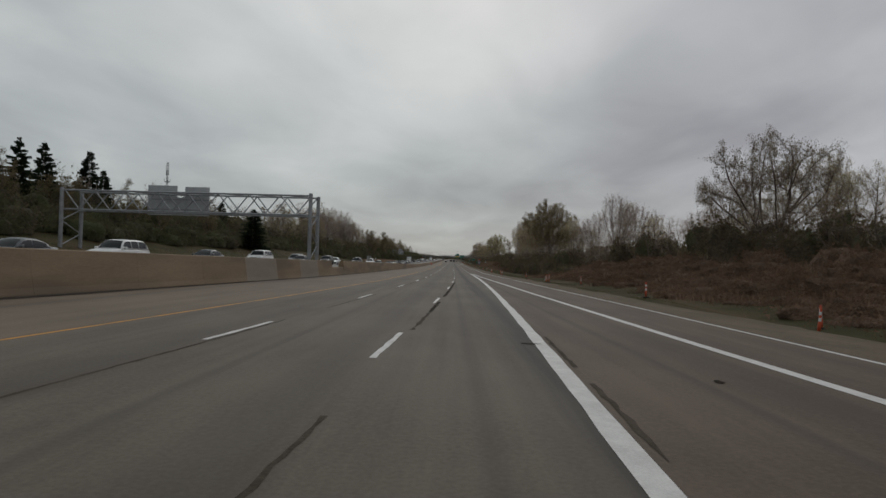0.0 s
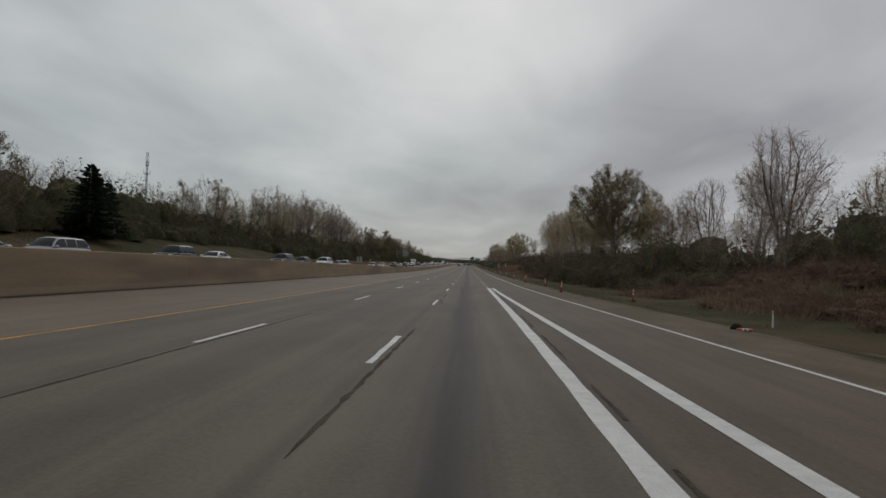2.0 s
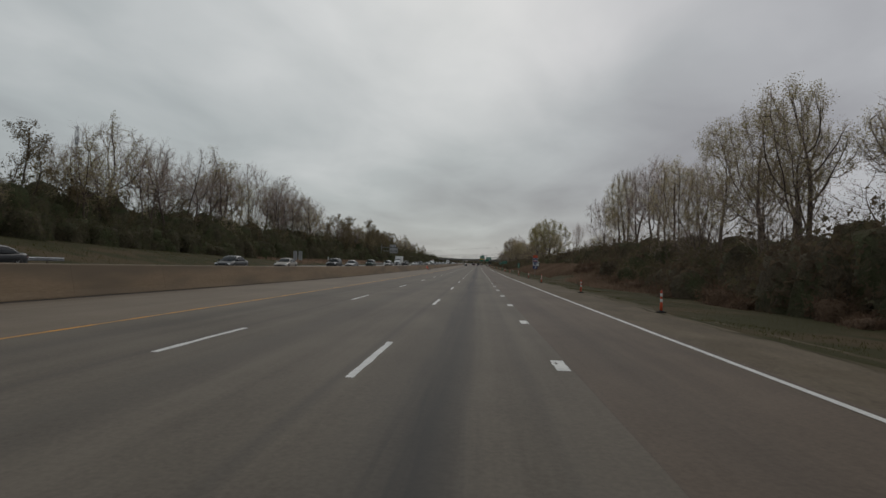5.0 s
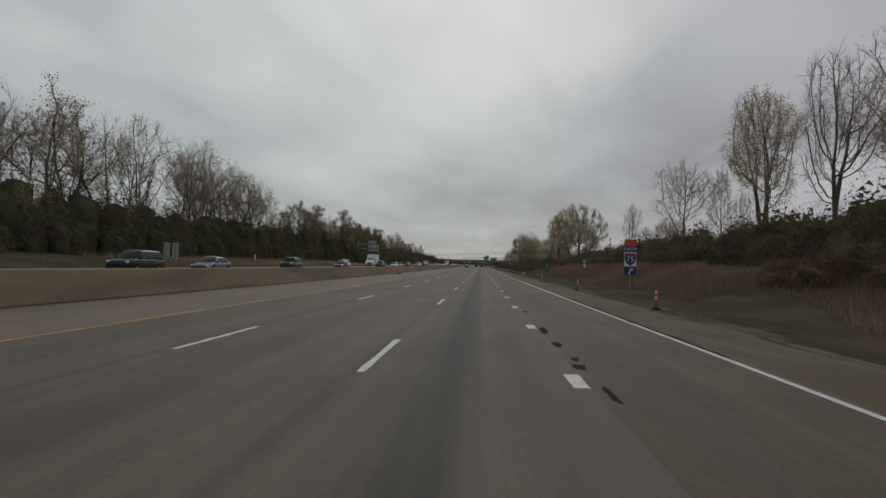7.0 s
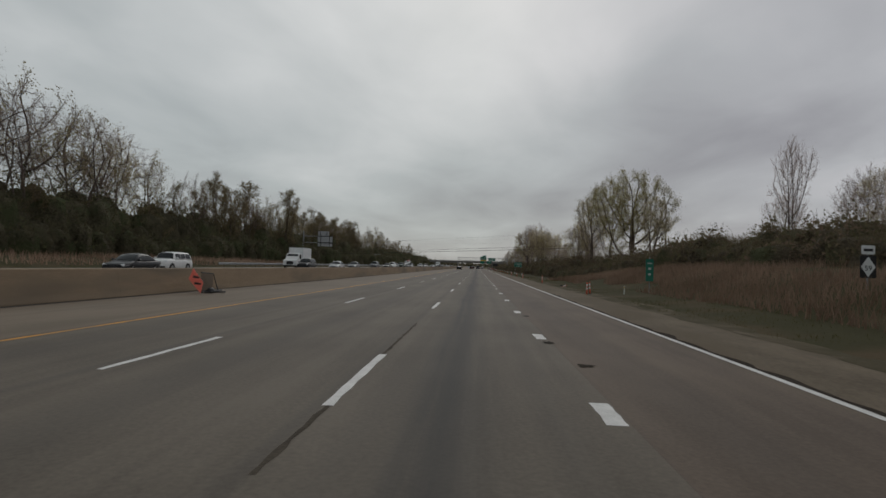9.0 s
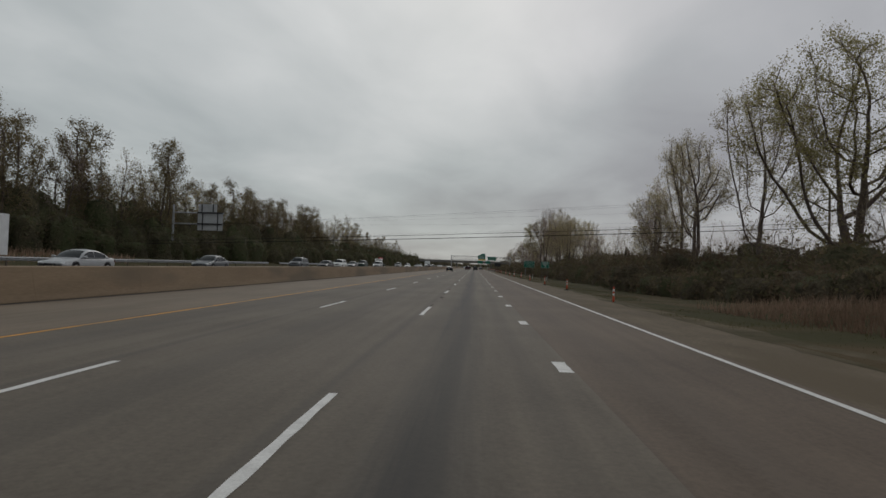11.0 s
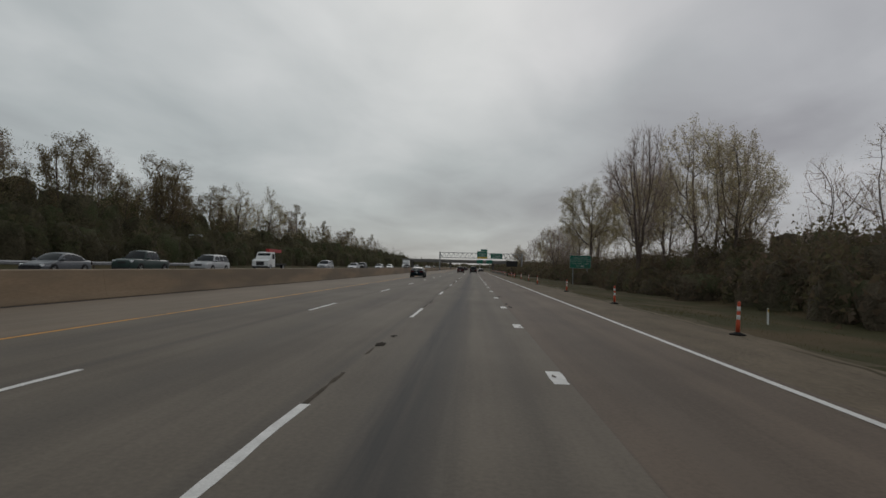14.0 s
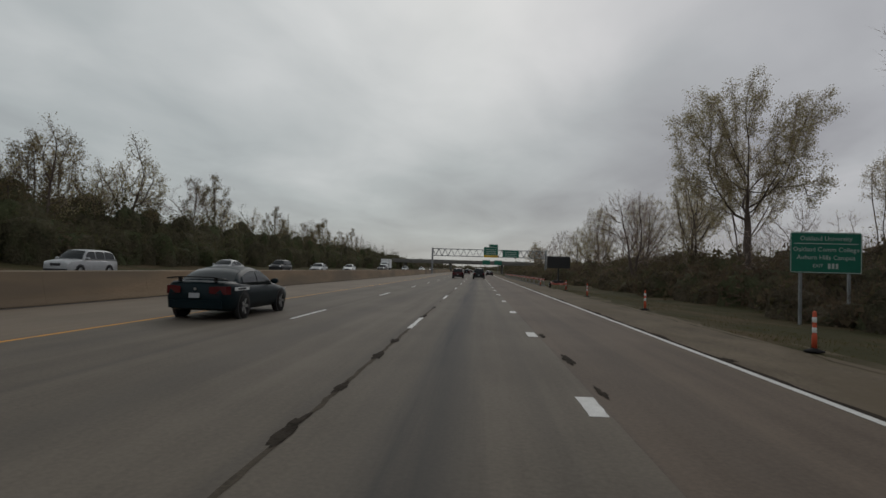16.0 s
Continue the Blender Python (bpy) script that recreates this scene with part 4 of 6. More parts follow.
# trees that stand out, right side
for sort, s, x, top, wide in (
        ("broad", 60.5, 32.6, 16.8, 1.0), ("bud", 70, 46, 15, 1.1), ("bud", 66, 42, 16, 1.0), ("bud", 80, 45, 17, 1.0), ("bare", 58, 47, 14, 1.0), ("bare", 48, 44, 13, 1.0), ("bud", 30, 40, 15, 1.0), ("bare", 124, 34.7, 19, 0.95), ("bare", 140, 44, 19, 1.0), ("bud", 152, 46, 20, 1.0), ("bare", 134, 38, 15, 1.1), ("bare", 148, 36.5, 17, 1.0), ("bare", 108, 45, 14, 1.1), ("bud", 116, 40, 13, 1.1), ("bare", 98, 46, 20, 1.0), ("green", 107, 53, 12.8, 1.3), ("bare", 96, 42, 13, 1.1), ("bud", 88, 46, 14, 1.2), ("bud", 56, 40, 13, 1.2), ("bud", 40, 36, 12, 1.2),
        ("oak", 166.5, 27.6, 21.6, 1.0), ("bud", 174, 36, 15, 0.9), ("bud", 160, 38, 14, 0.9),
        ("bud", 285, 34, 24, 0.95), ("bud", 276, 31, 21, 0.85), ("bare", 266, 32, 22, 0.95), ("bare", 254, 32, 22.5, 0.95), ("bud", 262, 36, 20, 0.8), ("bare", 318, 37, 23, 1.1), ("bud", 297, 35, 17, 0.6), ("bare", 337, 33, 16.5, 0.55), ("bare", 306, 42, 15, 0.8), ("bare", 338, 41, 14, 1.0), ("bare", 345, 45, 13.5, 1.1), ("bud", 331, 38, 12.2, 1.1), ("bare", 352, 40, 12.5, 1.0),
        ("willow", 388, 30.5, 21, 1.0), ("bud", 378, 32, 15, 1.0), ("bud", 399, 29, 21.5, 1.0), ("bud", 412, 27.5, 19, 1.0), ("bud", 424, 27, 14, 1.1), ("bud", 420, 25.5, 11, 1.3), ("bud", 421, 29.5, 20, 1.0), ("bare", 428, 28, 15, 0.8), ("bare", 438, 34, 12.5, 0.8), ("bare", 446, 33, 13, 0.7), ("bare", 452, 35, 14, 0.7), ("bare", 462, 36, 12, 0.8), ("fir", 455, 31, 6.8, 0.6), ("fir", 461, 33, 6.2, 0.6), ("fir", 449, 34, 7.2, 0.6),
        ("bud", 486, 25, 15, 1.0), ("bud", 491, 23.5, 17.5, 0.95), ("bud", 497, 28, 16, 0.9), ("bare", 501, 21, 19.5, 0.8), ("bud", 508, 26, 15.5, 0.9), ("bud", 515, 29, 17, 0.9), ("bare", 522.8, 27.1, 22, 1.1), ("bud", 543, 33, 12, 0.9), ("bud", 556, 28, 16, 1.0), ("bud", 562, 25, 13, 1.0), ("bare", 571, 21.5, 12.8, 1.25), ("bare", 562, 36, 11, 0.9), ("bare", 548, 42, 12, 0.7), ("bud", 578, 25, 13, 1.1), ("bud", 505, 34, 16, 1.1), ("bud", 512, 24, 16, 0.9), ("bud", 494, 30, 15, 1.0)):
    plant(sort, s, x, top, wide)
# left side: firs near the start, then the tall bare stand
for sort, s, x, top, wide in (("fir", 82, -64, 19, 0.95), ("fir", 90, -66, 20, 0.9), ("fir", 97, -63, 20, 0.9), ("fir", 106, -66, 18, 0.9), ("fir", 74, -62, 17, 1.0), ("fir", 66, -60, 16, 1.0), ("fir", 161, -66, 17.6, 1.1), ("fir", 132, -46.8, 13.6, 1.5), ("fir", 139, -49, 12.3, 1.3),
                              ("bare", 128, -68, 19, 1.0), ("bare", 327, -68, 31.5, 1.0), ("bare", 300, -66, 27, 1.0), ("bare", 345, -66, 28, 1.0), ("bare", 359, -67, 28.5, 1.0), ("bud", 373, -66, 27, 1.0),
                              ("bud", 382, -67, 26, 0.75), ("bud", 391, -65, 24, 0.8), ("bare", 270, -66, 25, 0.8), ("bare", 280, -70, 27, 0.8), ("bare", 262, -70, 25, 0.8), ("bare", 290, -68, 25, 0.8), ("green", 543, -60, 21, 1.05), ("green", 548, -63, 19, 1.0), ("green", 432, -60, 17, 0.9)):
    plant(sort, s, x, top, wide)
wr = random.Random(19)
s = 252.0
while s < 402:
    top = lerp(s, (252, 27), (300, 31), (330, 34), (365, 32), (392, 28), (402, 22))
    plant(wr.choice(("bare", "bare", "bud")), s, -63 - wr.random() * 16, top * wr.uniform(0.78, 1.03), wr.uniform(0.95, 1.15), "trees of the far wood")
    s += wr.uniform(4.2, 7)
s = 20.0
while s < 620:
    plant(wr.choice(("green", "bud", "green")), s, -56 - wr.random() * 8, wr.uniform(10.5, 14.5), wr.uniform(1.1, 1.5), "trees of the far wood")
    s += wr.uniform(11, 17)
# the rest of the woods' edge
wr = random.Random(9)
s = -10.0
while s < 780:
    if s < 255 or s > 395:
        canopy = lerp(s, (-10, 14), (110, 14.5), (165, 18.5), (205, 21), (255, 22.5), (395, 21), (447, 22.5), (465, 19), (560, 22), (620, 21), (780, 18))
        plant(wr.choice(("green", "bud", "green", "bare") if s < 395 else ("green", "green", "bud", "bare", "green")), s, -54 - wr.random() * 16, canopy * wr.uniform(0.84, 1.06), wr.uniform(0.85, 1.1), "trees of the far wood")
    s += wr.uniform(3.6, 5.6) if s < 395 else wr.uniform(3.2, 5.0) if s < 600 else wr.uniform(8, 12)
s = 183.0
while s < 248:
    plant(wr.choice(("bud", "bud", "bare")), s, 27 + wr.random() * 10, wr.uniform(15.5, 20.5), wr.uniform(0.95, 1.2))
    s += wr.uniform(4.2, 6.5)
s = 585.0
while s < 780:
    plant(wr.choice(("bare", "bud", "bare")), s, 24 + wr.random() * 14, wr.uniform(11, 16), wr.uniform(0.9, 1.2))
    s += wr.uniform(6, 12)


s = 8.0
while s < 600:
    low = lerp(s, (0, 10.5), (120, 10.5), (170, 11), (250, 9.5), (262, 7.5), (345, 6.5), (385, 9), (430, 9), (478, 12), (505, 10.5), (526, 6.5), (600, 8))
    plant("young", s, lerp(s, (0, 31), (130, 29), (200, 26), (260, 30), (350, 29), (480, 26), (600, 24)) + wr.uniform(-2, 4), low * wr.uniform(0.75, 1.04), wr.uniform(1.0, 1.4), "young trees of the verge")
    s += wr.uniform(5.5, 9)
for sort, s, x, top, wide in (("airy", 162, 32.6, 16, 0.9), ("bare", 158.5, 35.5, 15, 1.0), ("airy", 526.5, 28, 16, 0.95), ("airy", 549, 25.2, 20, 1.05)):
    plant(sort, s, x, top, wide)


def far_wood():
    """All trees of the wood across the road and far ahead, as one growth."""
    mats = [BARK, TWIG, BUDS, OAKLEAF, NEEDLE]
    co, loops, sizes, slots, count = [], [], [], [], 0
    for name, m in FAR_WOOD:
        rot = np.array(m.to_3x3()).T
        for me in KINDS[name][:3]:
            if me is None:
                continue
            v = np.empty(len(me.vertices) * 3, np.float32)
            me.vertices.foreach_get("co", v)
            lv = np.empty(len(me.loops), np.int32)
            me.loops.foreach_get("vertex_index", lv)
            n = np.empty(len(me.polygons), np.int32)
            me.polygons.foreach_get("loop_total", n)
            co.append(v.reshape(-1, 3) @ rot + np.array(m.translation))
            loops.append(lv + count)
            sizes.append(n)
            slots.append(np.full(len(n), mats.index(me.materials[0]), np.int32))
            count += len(me.vertices)
    co, loops, sizes, slots = (np.concatenate(k) for k in (co, loops, sizes, slots))
    me = bpy.data.meshes.new("far_wood")
    for mt in mats:
        me.materials.append(mt)
    me.vertices.add(len(co))
    me.vertices.foreach_set("co", co.astype(np.float32).ravel())
    me.loops.add(len(loops))
    me.loops.foreach_set("vertex_index", loops.astype(np.int32))
    me.polygons.add(len(sizes))
    me.polygons.foreach_set("loop_start", np.concatenate([[0], np.cumsum(sizes)[:-1]]).astype(np.int32))
    me.polygons.foreach_set("material_index", slots)
    me.update(calc_edges=True)
    tagged(new("far_wood", me), "wood of bare and leafing spring trees beyond the road", "woodland", "", "stuff")


far_wood()


# undergrowth: thickets of small leaves and twigs over coarser growth and a closed heart, coloured dark for the shade
# inside
def thicket(seed, inside, outside, around=10, levels=4):
    rr = np.random.default_rng(seed)
    leaves = inside + outside
    bulge = lambda a, z: (1 + 0.2 * np.sin(3 * a + seed + 2 * z) + 0.15 * np.sin(5 * a + 2 * seed - 3 * z)) * np.sqrt(np.clip(1.02 - z ** 2, 0.02, 1))
    rim = lambda a: 0.86 + 0.16 * np.sin(2 * a + seed * 1.7)
    a, z = rr.uniform(0, 2 * np.pi, leaves), rr.random(leaves) ** 0.6
    deep = np.arange(leaves) < inside
    grow = np.where(deep, rr.uniform(0.62, 0.86, leaves), rr.uniform(0.8, 1.06, leaves) + 0.12 * rr.random(leaves) ** 4)
    rad = bulge(a, z) * grow
    c = np.stack([np.cos(a) * rad * 0.5, np.sin(a) * rad * 0.5, z * rim(a) * np.where(deep, rr.uniform(0.7, 0.9, leaves), rr.uniform(0.88, 1.06, leaves))], 1)
    u = rr.normal(size=(leaves, 3))
    stem = (rr.random(leaves) < 0.5) & ~deep
    u[stem] = np.stack([np.cos(a) * 0.5, np.sin(a) * 0.5, np.full(leaves, 1.0)], 1)[stem] + rr.normal(0, 0.35, (stem.sum(), 3))
    u /= np.linalg.norm(u, axis=1)[:, None]
    v = np.cross(u, rr.normal(size=(leaves, 3)))
    v /= np.linalg.norm(v, axis=1)[:, None]
    big_ = rr.uniform(0.6, 1.4, leaves)
    u, v = u * (np.where(stem, 4.5, 1.1) * big_)[:, None], v * (np.where(stem, 0.16, 0.8) * big_)[:, None]
    # heart: a closed lump that fills the thicket with painted shade
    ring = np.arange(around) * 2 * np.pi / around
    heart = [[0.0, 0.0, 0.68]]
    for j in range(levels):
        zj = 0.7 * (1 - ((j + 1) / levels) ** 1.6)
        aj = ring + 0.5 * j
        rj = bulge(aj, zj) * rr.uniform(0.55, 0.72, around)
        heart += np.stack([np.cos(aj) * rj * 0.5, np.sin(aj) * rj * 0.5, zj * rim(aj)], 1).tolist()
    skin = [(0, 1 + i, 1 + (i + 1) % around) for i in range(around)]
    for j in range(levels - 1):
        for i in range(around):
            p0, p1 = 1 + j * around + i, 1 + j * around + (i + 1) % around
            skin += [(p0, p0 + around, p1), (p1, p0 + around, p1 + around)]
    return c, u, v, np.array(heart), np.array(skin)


def hedge(name, rows, label, material=BUSH, inside=200, outside=400, heart_material=None, around=10, levels=4):
    """rows: (s, x, width, height, leaf) of each thicket."""
    rr = np.random.default_rng(3)
    forms = [thicket(40 + i, inside, outside, around, levels) for i in range(8)]
    outer, inner, skins, count = [], [], [], 0
    for i, (s, x, w, h, leaf) in enumerate(rows):
        c, u, v, heart, skin = forms[i % 8]
        turn = rr.uniform(0, 6.28)
        rot = np.array([[np.cos(turn), -np.sin(turn), 0], [np.sin(turn), np.cos(turn), 0], [0, 0, 1]])
        base, size = np.array(place(s, x, ground_h(s, x) - 0.25)), np.array([w, w, h])
        grow = np.full((len(c), 1), float(leaf))
        grow[:inside] = min(0.2, 0.036 * (w + h) / 2)
        cc, uu, vv = (c @ rot.T) * size + base, u @ rot.T * grow, v @ rot.T * grow
        outer.append(np.stack([cc - uu - vv, cc - uu * 0.7 + vv, cc + uu * 1.2], 1).reshape(-1, 3))
        inner.append((heart @ rot.T) * size + base)
        skins.append(skin + count)
        count += len(heart)
    inner, outer, skins = np.concatenate(inner), np.concatenate(outer), np.concatenate(skins)
    faces = np.concatenate([skins, np.arange(len(outer)).reshape(-1, 3) + count])
    ob = bulk(name, np.concatenate([inner, outer]), faces, material, label, "undergrowth")
    ob.data.materials.append(heart_material or SHADED_CORE)
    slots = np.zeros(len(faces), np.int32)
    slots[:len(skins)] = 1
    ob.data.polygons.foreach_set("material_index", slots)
    return ob


br = random.Random(31)
rows_r, rows_b, rows_l = [], [], []
s = -30.0
while s < 900:
    big_step = 1.0 if s < 600 else 1.6
    hgt = lerp(s, (0, 5.2), (110, 5.4), (135, 7.2), (155, 7.4), (185, 6.2), (258, 5.0), (330, 3.8), (385, 4.4), (405, 5.4), (425, 5.2), (450, 5.4), (470, 6.2), (502, 6.0), (514, 4.3), (534, 4.2), (550, 5.2), (600, 5.2), (900, 4.5))
    near = 1 - smooth(s, 110, 160)
    if s > 112:
        rows_r.append((s, 21 + 2.2 * near + br.uniform(-1.2, 1.5) + 2.5 * smooth(s, 225, 260) * (1 - smooth(s, 330, 390)), br.uniform(4, 6), hgt * br.uniform(0.45, 0.95) * (1 - 0.4 * near), 0.07))
    rows_r.append((s + 1.5, 26 + 6 * near + br.uniform(-1.5, 2), br.uniform(5, 7), hgt * br.uniform(0.75, 1.2) * (1 - 0.15 * near), 0.08))
    if br.random() < 0.75:
        rows_b.append((s + 0.8, 34 + br.uniform(-2, 4), br.uniform(6, 9), hgt * br.uniform(0.9, 1.5), 0.1))
    tall = lerp(s, (40, 10), (110, 10), (120, 10), (180, 11.5), (240, 12), (300, 13), (370, 13), (430, 14), (600, 14))
    rows_l.append((s, -51 + 4.5 * (1 - smooth(s, 110, 190)) + 7.5 * smooth(s, 395, 430) + 2.6 * smooth(s, 440, 470) - br.uniform(0, 3), br.uniform(5, 7), tall * br.uniform(0.25, 0.55), 0.12))
    rows_l.append((s + 1.6, -57 + 4 * smooth(s, 395, 440) - br.uniform(0, 3), br.uniform(6, 8), tall * br.uniform(0.5, 0.95), 0.14))
    rows_l.append((s + 2.4, -66 - br.uniform(0, 5), br.uniform(7, 10), tall * br.uniform(0.65, 1.2), 0.16))
    s += 3.6 * big_step
for s, x, w, h in ((107, 52, 8.5, 10), (111, 49, 6, 8), (102, 50, 7, 7.5), (58, 27, 6, 6.6), (66, 28, 5.5, 7.0), (88, 29, 6, 7.2), (96, 27.5, 5, 5.6), (104, 30, 7, 7.6), (112, 31, 6, 7.2), (131, 25, 6, 8.2), (139, 26, 7, 8.6), (148, 24, 6, 7.2), (407, 24, 6.5, 6.2), (414, 25, 6.5, 6.0)):
    rows_r.append((s, x, w, h, 0.08))         # taller leafing shrubs
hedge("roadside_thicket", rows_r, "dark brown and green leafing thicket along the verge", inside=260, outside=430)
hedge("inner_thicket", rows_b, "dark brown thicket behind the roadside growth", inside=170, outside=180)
hedge("woodland_thicket", rows_l, "dark brown and green undergrowth at the wood's edge", WOODBUSH, 190, 250, SHADED_WOODCORE)
brush = []
for i in range(190):
    s, x = br.uniform(12, 118), 16.5 + br.uniform(0, 11)
    brush.append((s, x, br.uniform(2.5, 5), lerp(x, (16.5, 0.7), (19, 1.2), (27.5, 1.9)) * br.uniform(0.7, 1.2), 0.06))
for i in range(30):
    s = br.uniform(180, 250)
    brush.append((s, 18 + br.uniform(0, 4), br.uniform(2, 4), br.uniform(1.0, 2.2), 0.065))
hedge("russet_brush", brush, "russet bare brush on the bank", BRUSH, 160, 300, SHADED_RUSSETCORE)
far = []
for i in range(360):
    side = br.choice((-1, 1))
    s = br.uniform(900, 2400)
    far.append((s, side * br.uniform(22 + 0.01 * s, 140) if side > 0 else -br.uniform(52, 200), br.uniform(14, 24), br.uniform(8, 15), 0.5))
for i in range(120):
    far.append((br.uniform(1900, 2600), br.uniform(-500, 700), br.uniform(30, 50), br.uniform(8, 20), 0.9))
s = -30.0
while s < 920:
    far.append((s, br.uniform(42, 50), br.uniform(8, 11), br.uniform(4, 6.5), 0.15))
    far.append((s + 2, br.uniform(54, 100), br.uniform(10, 14), br.uniform(4, 8), 0.2))
    far.append((s, -br.uniform(73, 80), br.uniform(9, 12), br.uniform(8.5, 12), 0.2))
    far.append((s + 2, -br.uniform(84, 92), br.uniform(10, 14), br.uniform(10, 13.5), 0.22))
    s += 4.4
hedge("distant_woods", far, "hazy brown-green woods far along the road", inside=30, outside=30, around=7, levels=3)


# grass: green tufts on the verge, dry stems on the bank
def blades(name, spots, height, width, material, label):
    n = len(spots)
    rr = np.random.default_rng(8)
    p = np.array(spots)
    a = rr.uniform(0, 2 * np.pi, n)
    d = np.stack([np.cos(a), np.sin(a), np.zeros(n)], 1) * width
    hh = height * rr.uniform(0.5, 1.2, n)
    tip = p + np.stack([rr.normal(0, 0.25, n) * hh, rr.normal(0, 0.25, n) * hh, hh], 1)
    v = np.stack([p - d, p + d, tip], 1).reshape(-1, 3)
    return bulk(name, v, np.arange(3 * n).reshape(-1, 3), material, label, "grass")


gr = random.Random(12)
spots = []
for i in range(70000):
    s = gr.uniform(0, 600)
    x = edge_x(s) + 2.85 + abs(gr.gauss(0, 3.6))
    spots.append(place(s, x, ground_h(s, x) - 0.03))
blades("verge_grass", spots, 0.09, 0.012, BLADE, "short green spring grass on the verge")
spots = []
for i in range(46000):
    s = gr.uniform(190, 372)
    x = 13 + gr.random() * 9.5 + 2 * (1 - smooth(s, 200, 250))
    if noise.noise((s * 0.06, x * 0.2, 5)) > -0.25 + 0.5 * (1 - smooth(s, 190, 240)):
        spots.append(place(s, x, ground_h(s, x) - 0.05))
for i in range(17000):
    s = gr.uniform(10, 122)
    x = 15 + gr.random() * 12
    if noise.noise((s * 0.06, x * 0.2, 5)) > 0.25 - 0.09 * (x - 15):
        spots.append(place(s, x, ground_h(s, x) - 0.05))
blades("dry_grass", spots, 0.66, 0.026, STRAW, "tall dry reddish-brown grass on the bank")
spots, dry = [], []
for i in range(20000):
    s = gr.uniform(20, 480)
    x = -37 - gr.random() * 14
    spot = place(s, x, ground_h(s, x) - 0.03)
    (dry if 285 < s + 8 * noise.noise((s * 0.1, x * 0.2, 2)) < 410 and x < -38.5 else spots).append(spot)
blades("far_bank_grass", spots, 0.22, 0.035, BLADE, "green grass bank below the far wood")
blades("far_bank_dry_grass", dry, 0.75, 0.06, STRAW, "dry brown grass below the far wood")


# ---- writing ----
def letters(text, size, x, z, y, material, parent, align="CENTER", name="lettering"):
    """Built-in font, standing in the xz plane and facing -y."""
    cu = bpy.data.curves.new("text", "FONT")
    cu.body, cu.size, cu.align_x, cu.align_y, cu.extrude, cu.resolution_u = text, size, align, "CENTER", 0.003, 2
    tmp = bpy.data.objects.new("text", cu)
    me = bpy.data.meshes.new_from_object(tmp)
    bpy.data.objects.remove(tmp)
    me.transform(Matrix.Translation((x, y, z)) @ Matrix.Rotation(radians(90), 4, "X"))
    me.materials.append(material)
    ob = new(name, me)
    ob.parent = parent
    return ob


def panel(w, h, z, thick=0.02, r=0.06, x=0.0, y=0.0):
    """A rounded sign plate, its foot at height z."""
    pts = []
    for cx, cz, a0 in ((w / 2 - r, h - r, 0), (-w / 2 + r, h - r, 90), (-w / 2 + r, r, 180), (w / 2 - r, r, 270)):
        for k in range(4):
            a = radians(a0 + 30 * k)
            pts.append((x + cx + r * math.cos(a), z + cz + r * math.sin(a)))
    return Mesh().slab(pts, y, y + thick)


def border(w, h, z, y, r=0.06, t=0.03, inset=0.03, x=0.0):
    m = Mesh()
    a, b = w / 2 - inset, w / 2 - inset - t
    for x0, x1, z0, z1 in ((-a, a, h - inset - t, h - inset), (-a, a, inset, inset + t), (-a, -b, inset + t, h - inset - t), (b, a, inset + t, h - inset - t)):
        m.box(x + x0, x + x1, y - 0.003, y, z + z0, z + z1)
    return m


def bars(parent, rows, y, material):
    m_all = []
    for x0, x1, z, h in rows:
        part("lettering_bar", Mesh().box(x0, x1, y - 0.003, y, z, z + h), material, parent)


# route marker: bare plates on one post
t = thing("route_sign", stand(253.3, 11.55, ground_h(253.3, 11.55), scale=(0.965, 1, 0.965)), "blue and red interstate route sign with orange flag plate", "road sign")
part("post", Mesh().box(-0.035, 0.035, 0.03, 0.07, -0.2, 3.55), STEEL, t)
part("orange_plate", panel(0.8, 0.46, 3.25), ORANGE, t, "blank orange plate")
p = part("direction_plate", panel(0.8, 0.36, 2.87), BLUE, t, "blue plate with white lettering")
letters("SOUTH", 0.27, 0, 3.05, -0.004, SIGN_WHITE, p)
p = part("shield_plate", panel(0.8, 0.98, 1.87), SIGN_WHITE, t, "white plate with blue shield")
sh = [(0.36, 2.72), (0.30, 2.79), (0, 2.76), (-0.30, 2.79), (-0.36, 2.72), (-0.385, 2.45), (-0.32, 2.2), (-0.18, 2.02), (0, 1.91), (0.18, 2.02), (0.32, 2.2), (0.385, 2.45)]
part("shield", Mesh().slab(sh, -0.004, 0), BLUE, p, "blue shield")
part("shield_band", Mesh().slab([(0.355, 2.70), (0.30, 2.775), (0, 2.745), (-0.30, 2.775), (-0.355, 2.70), (-0.36, 2.62), (0.36, 2.62)], -0.007, -0.004), SIGN_RED, p, "red band")
letters("75", 0.52, 0, 2.36, -0.008, SIGN_WHITE, p)
p = part("arrow_plate", panel(0.8, 0.6, 1.25), BLUE, t, "blue plate with white bent arrow")
part("arrow", Mesh().slab([(-0.1, 1.33), (0.0, 1.33), (0.0, 1.48), (0.09, 1.6), (0.16, 1.54), (0.2, 1.76), (-0.03, 1.72), (0.03, 1.66), (-0.1, 1.5)], -0.004, 0), SIGN_WHITE, p)

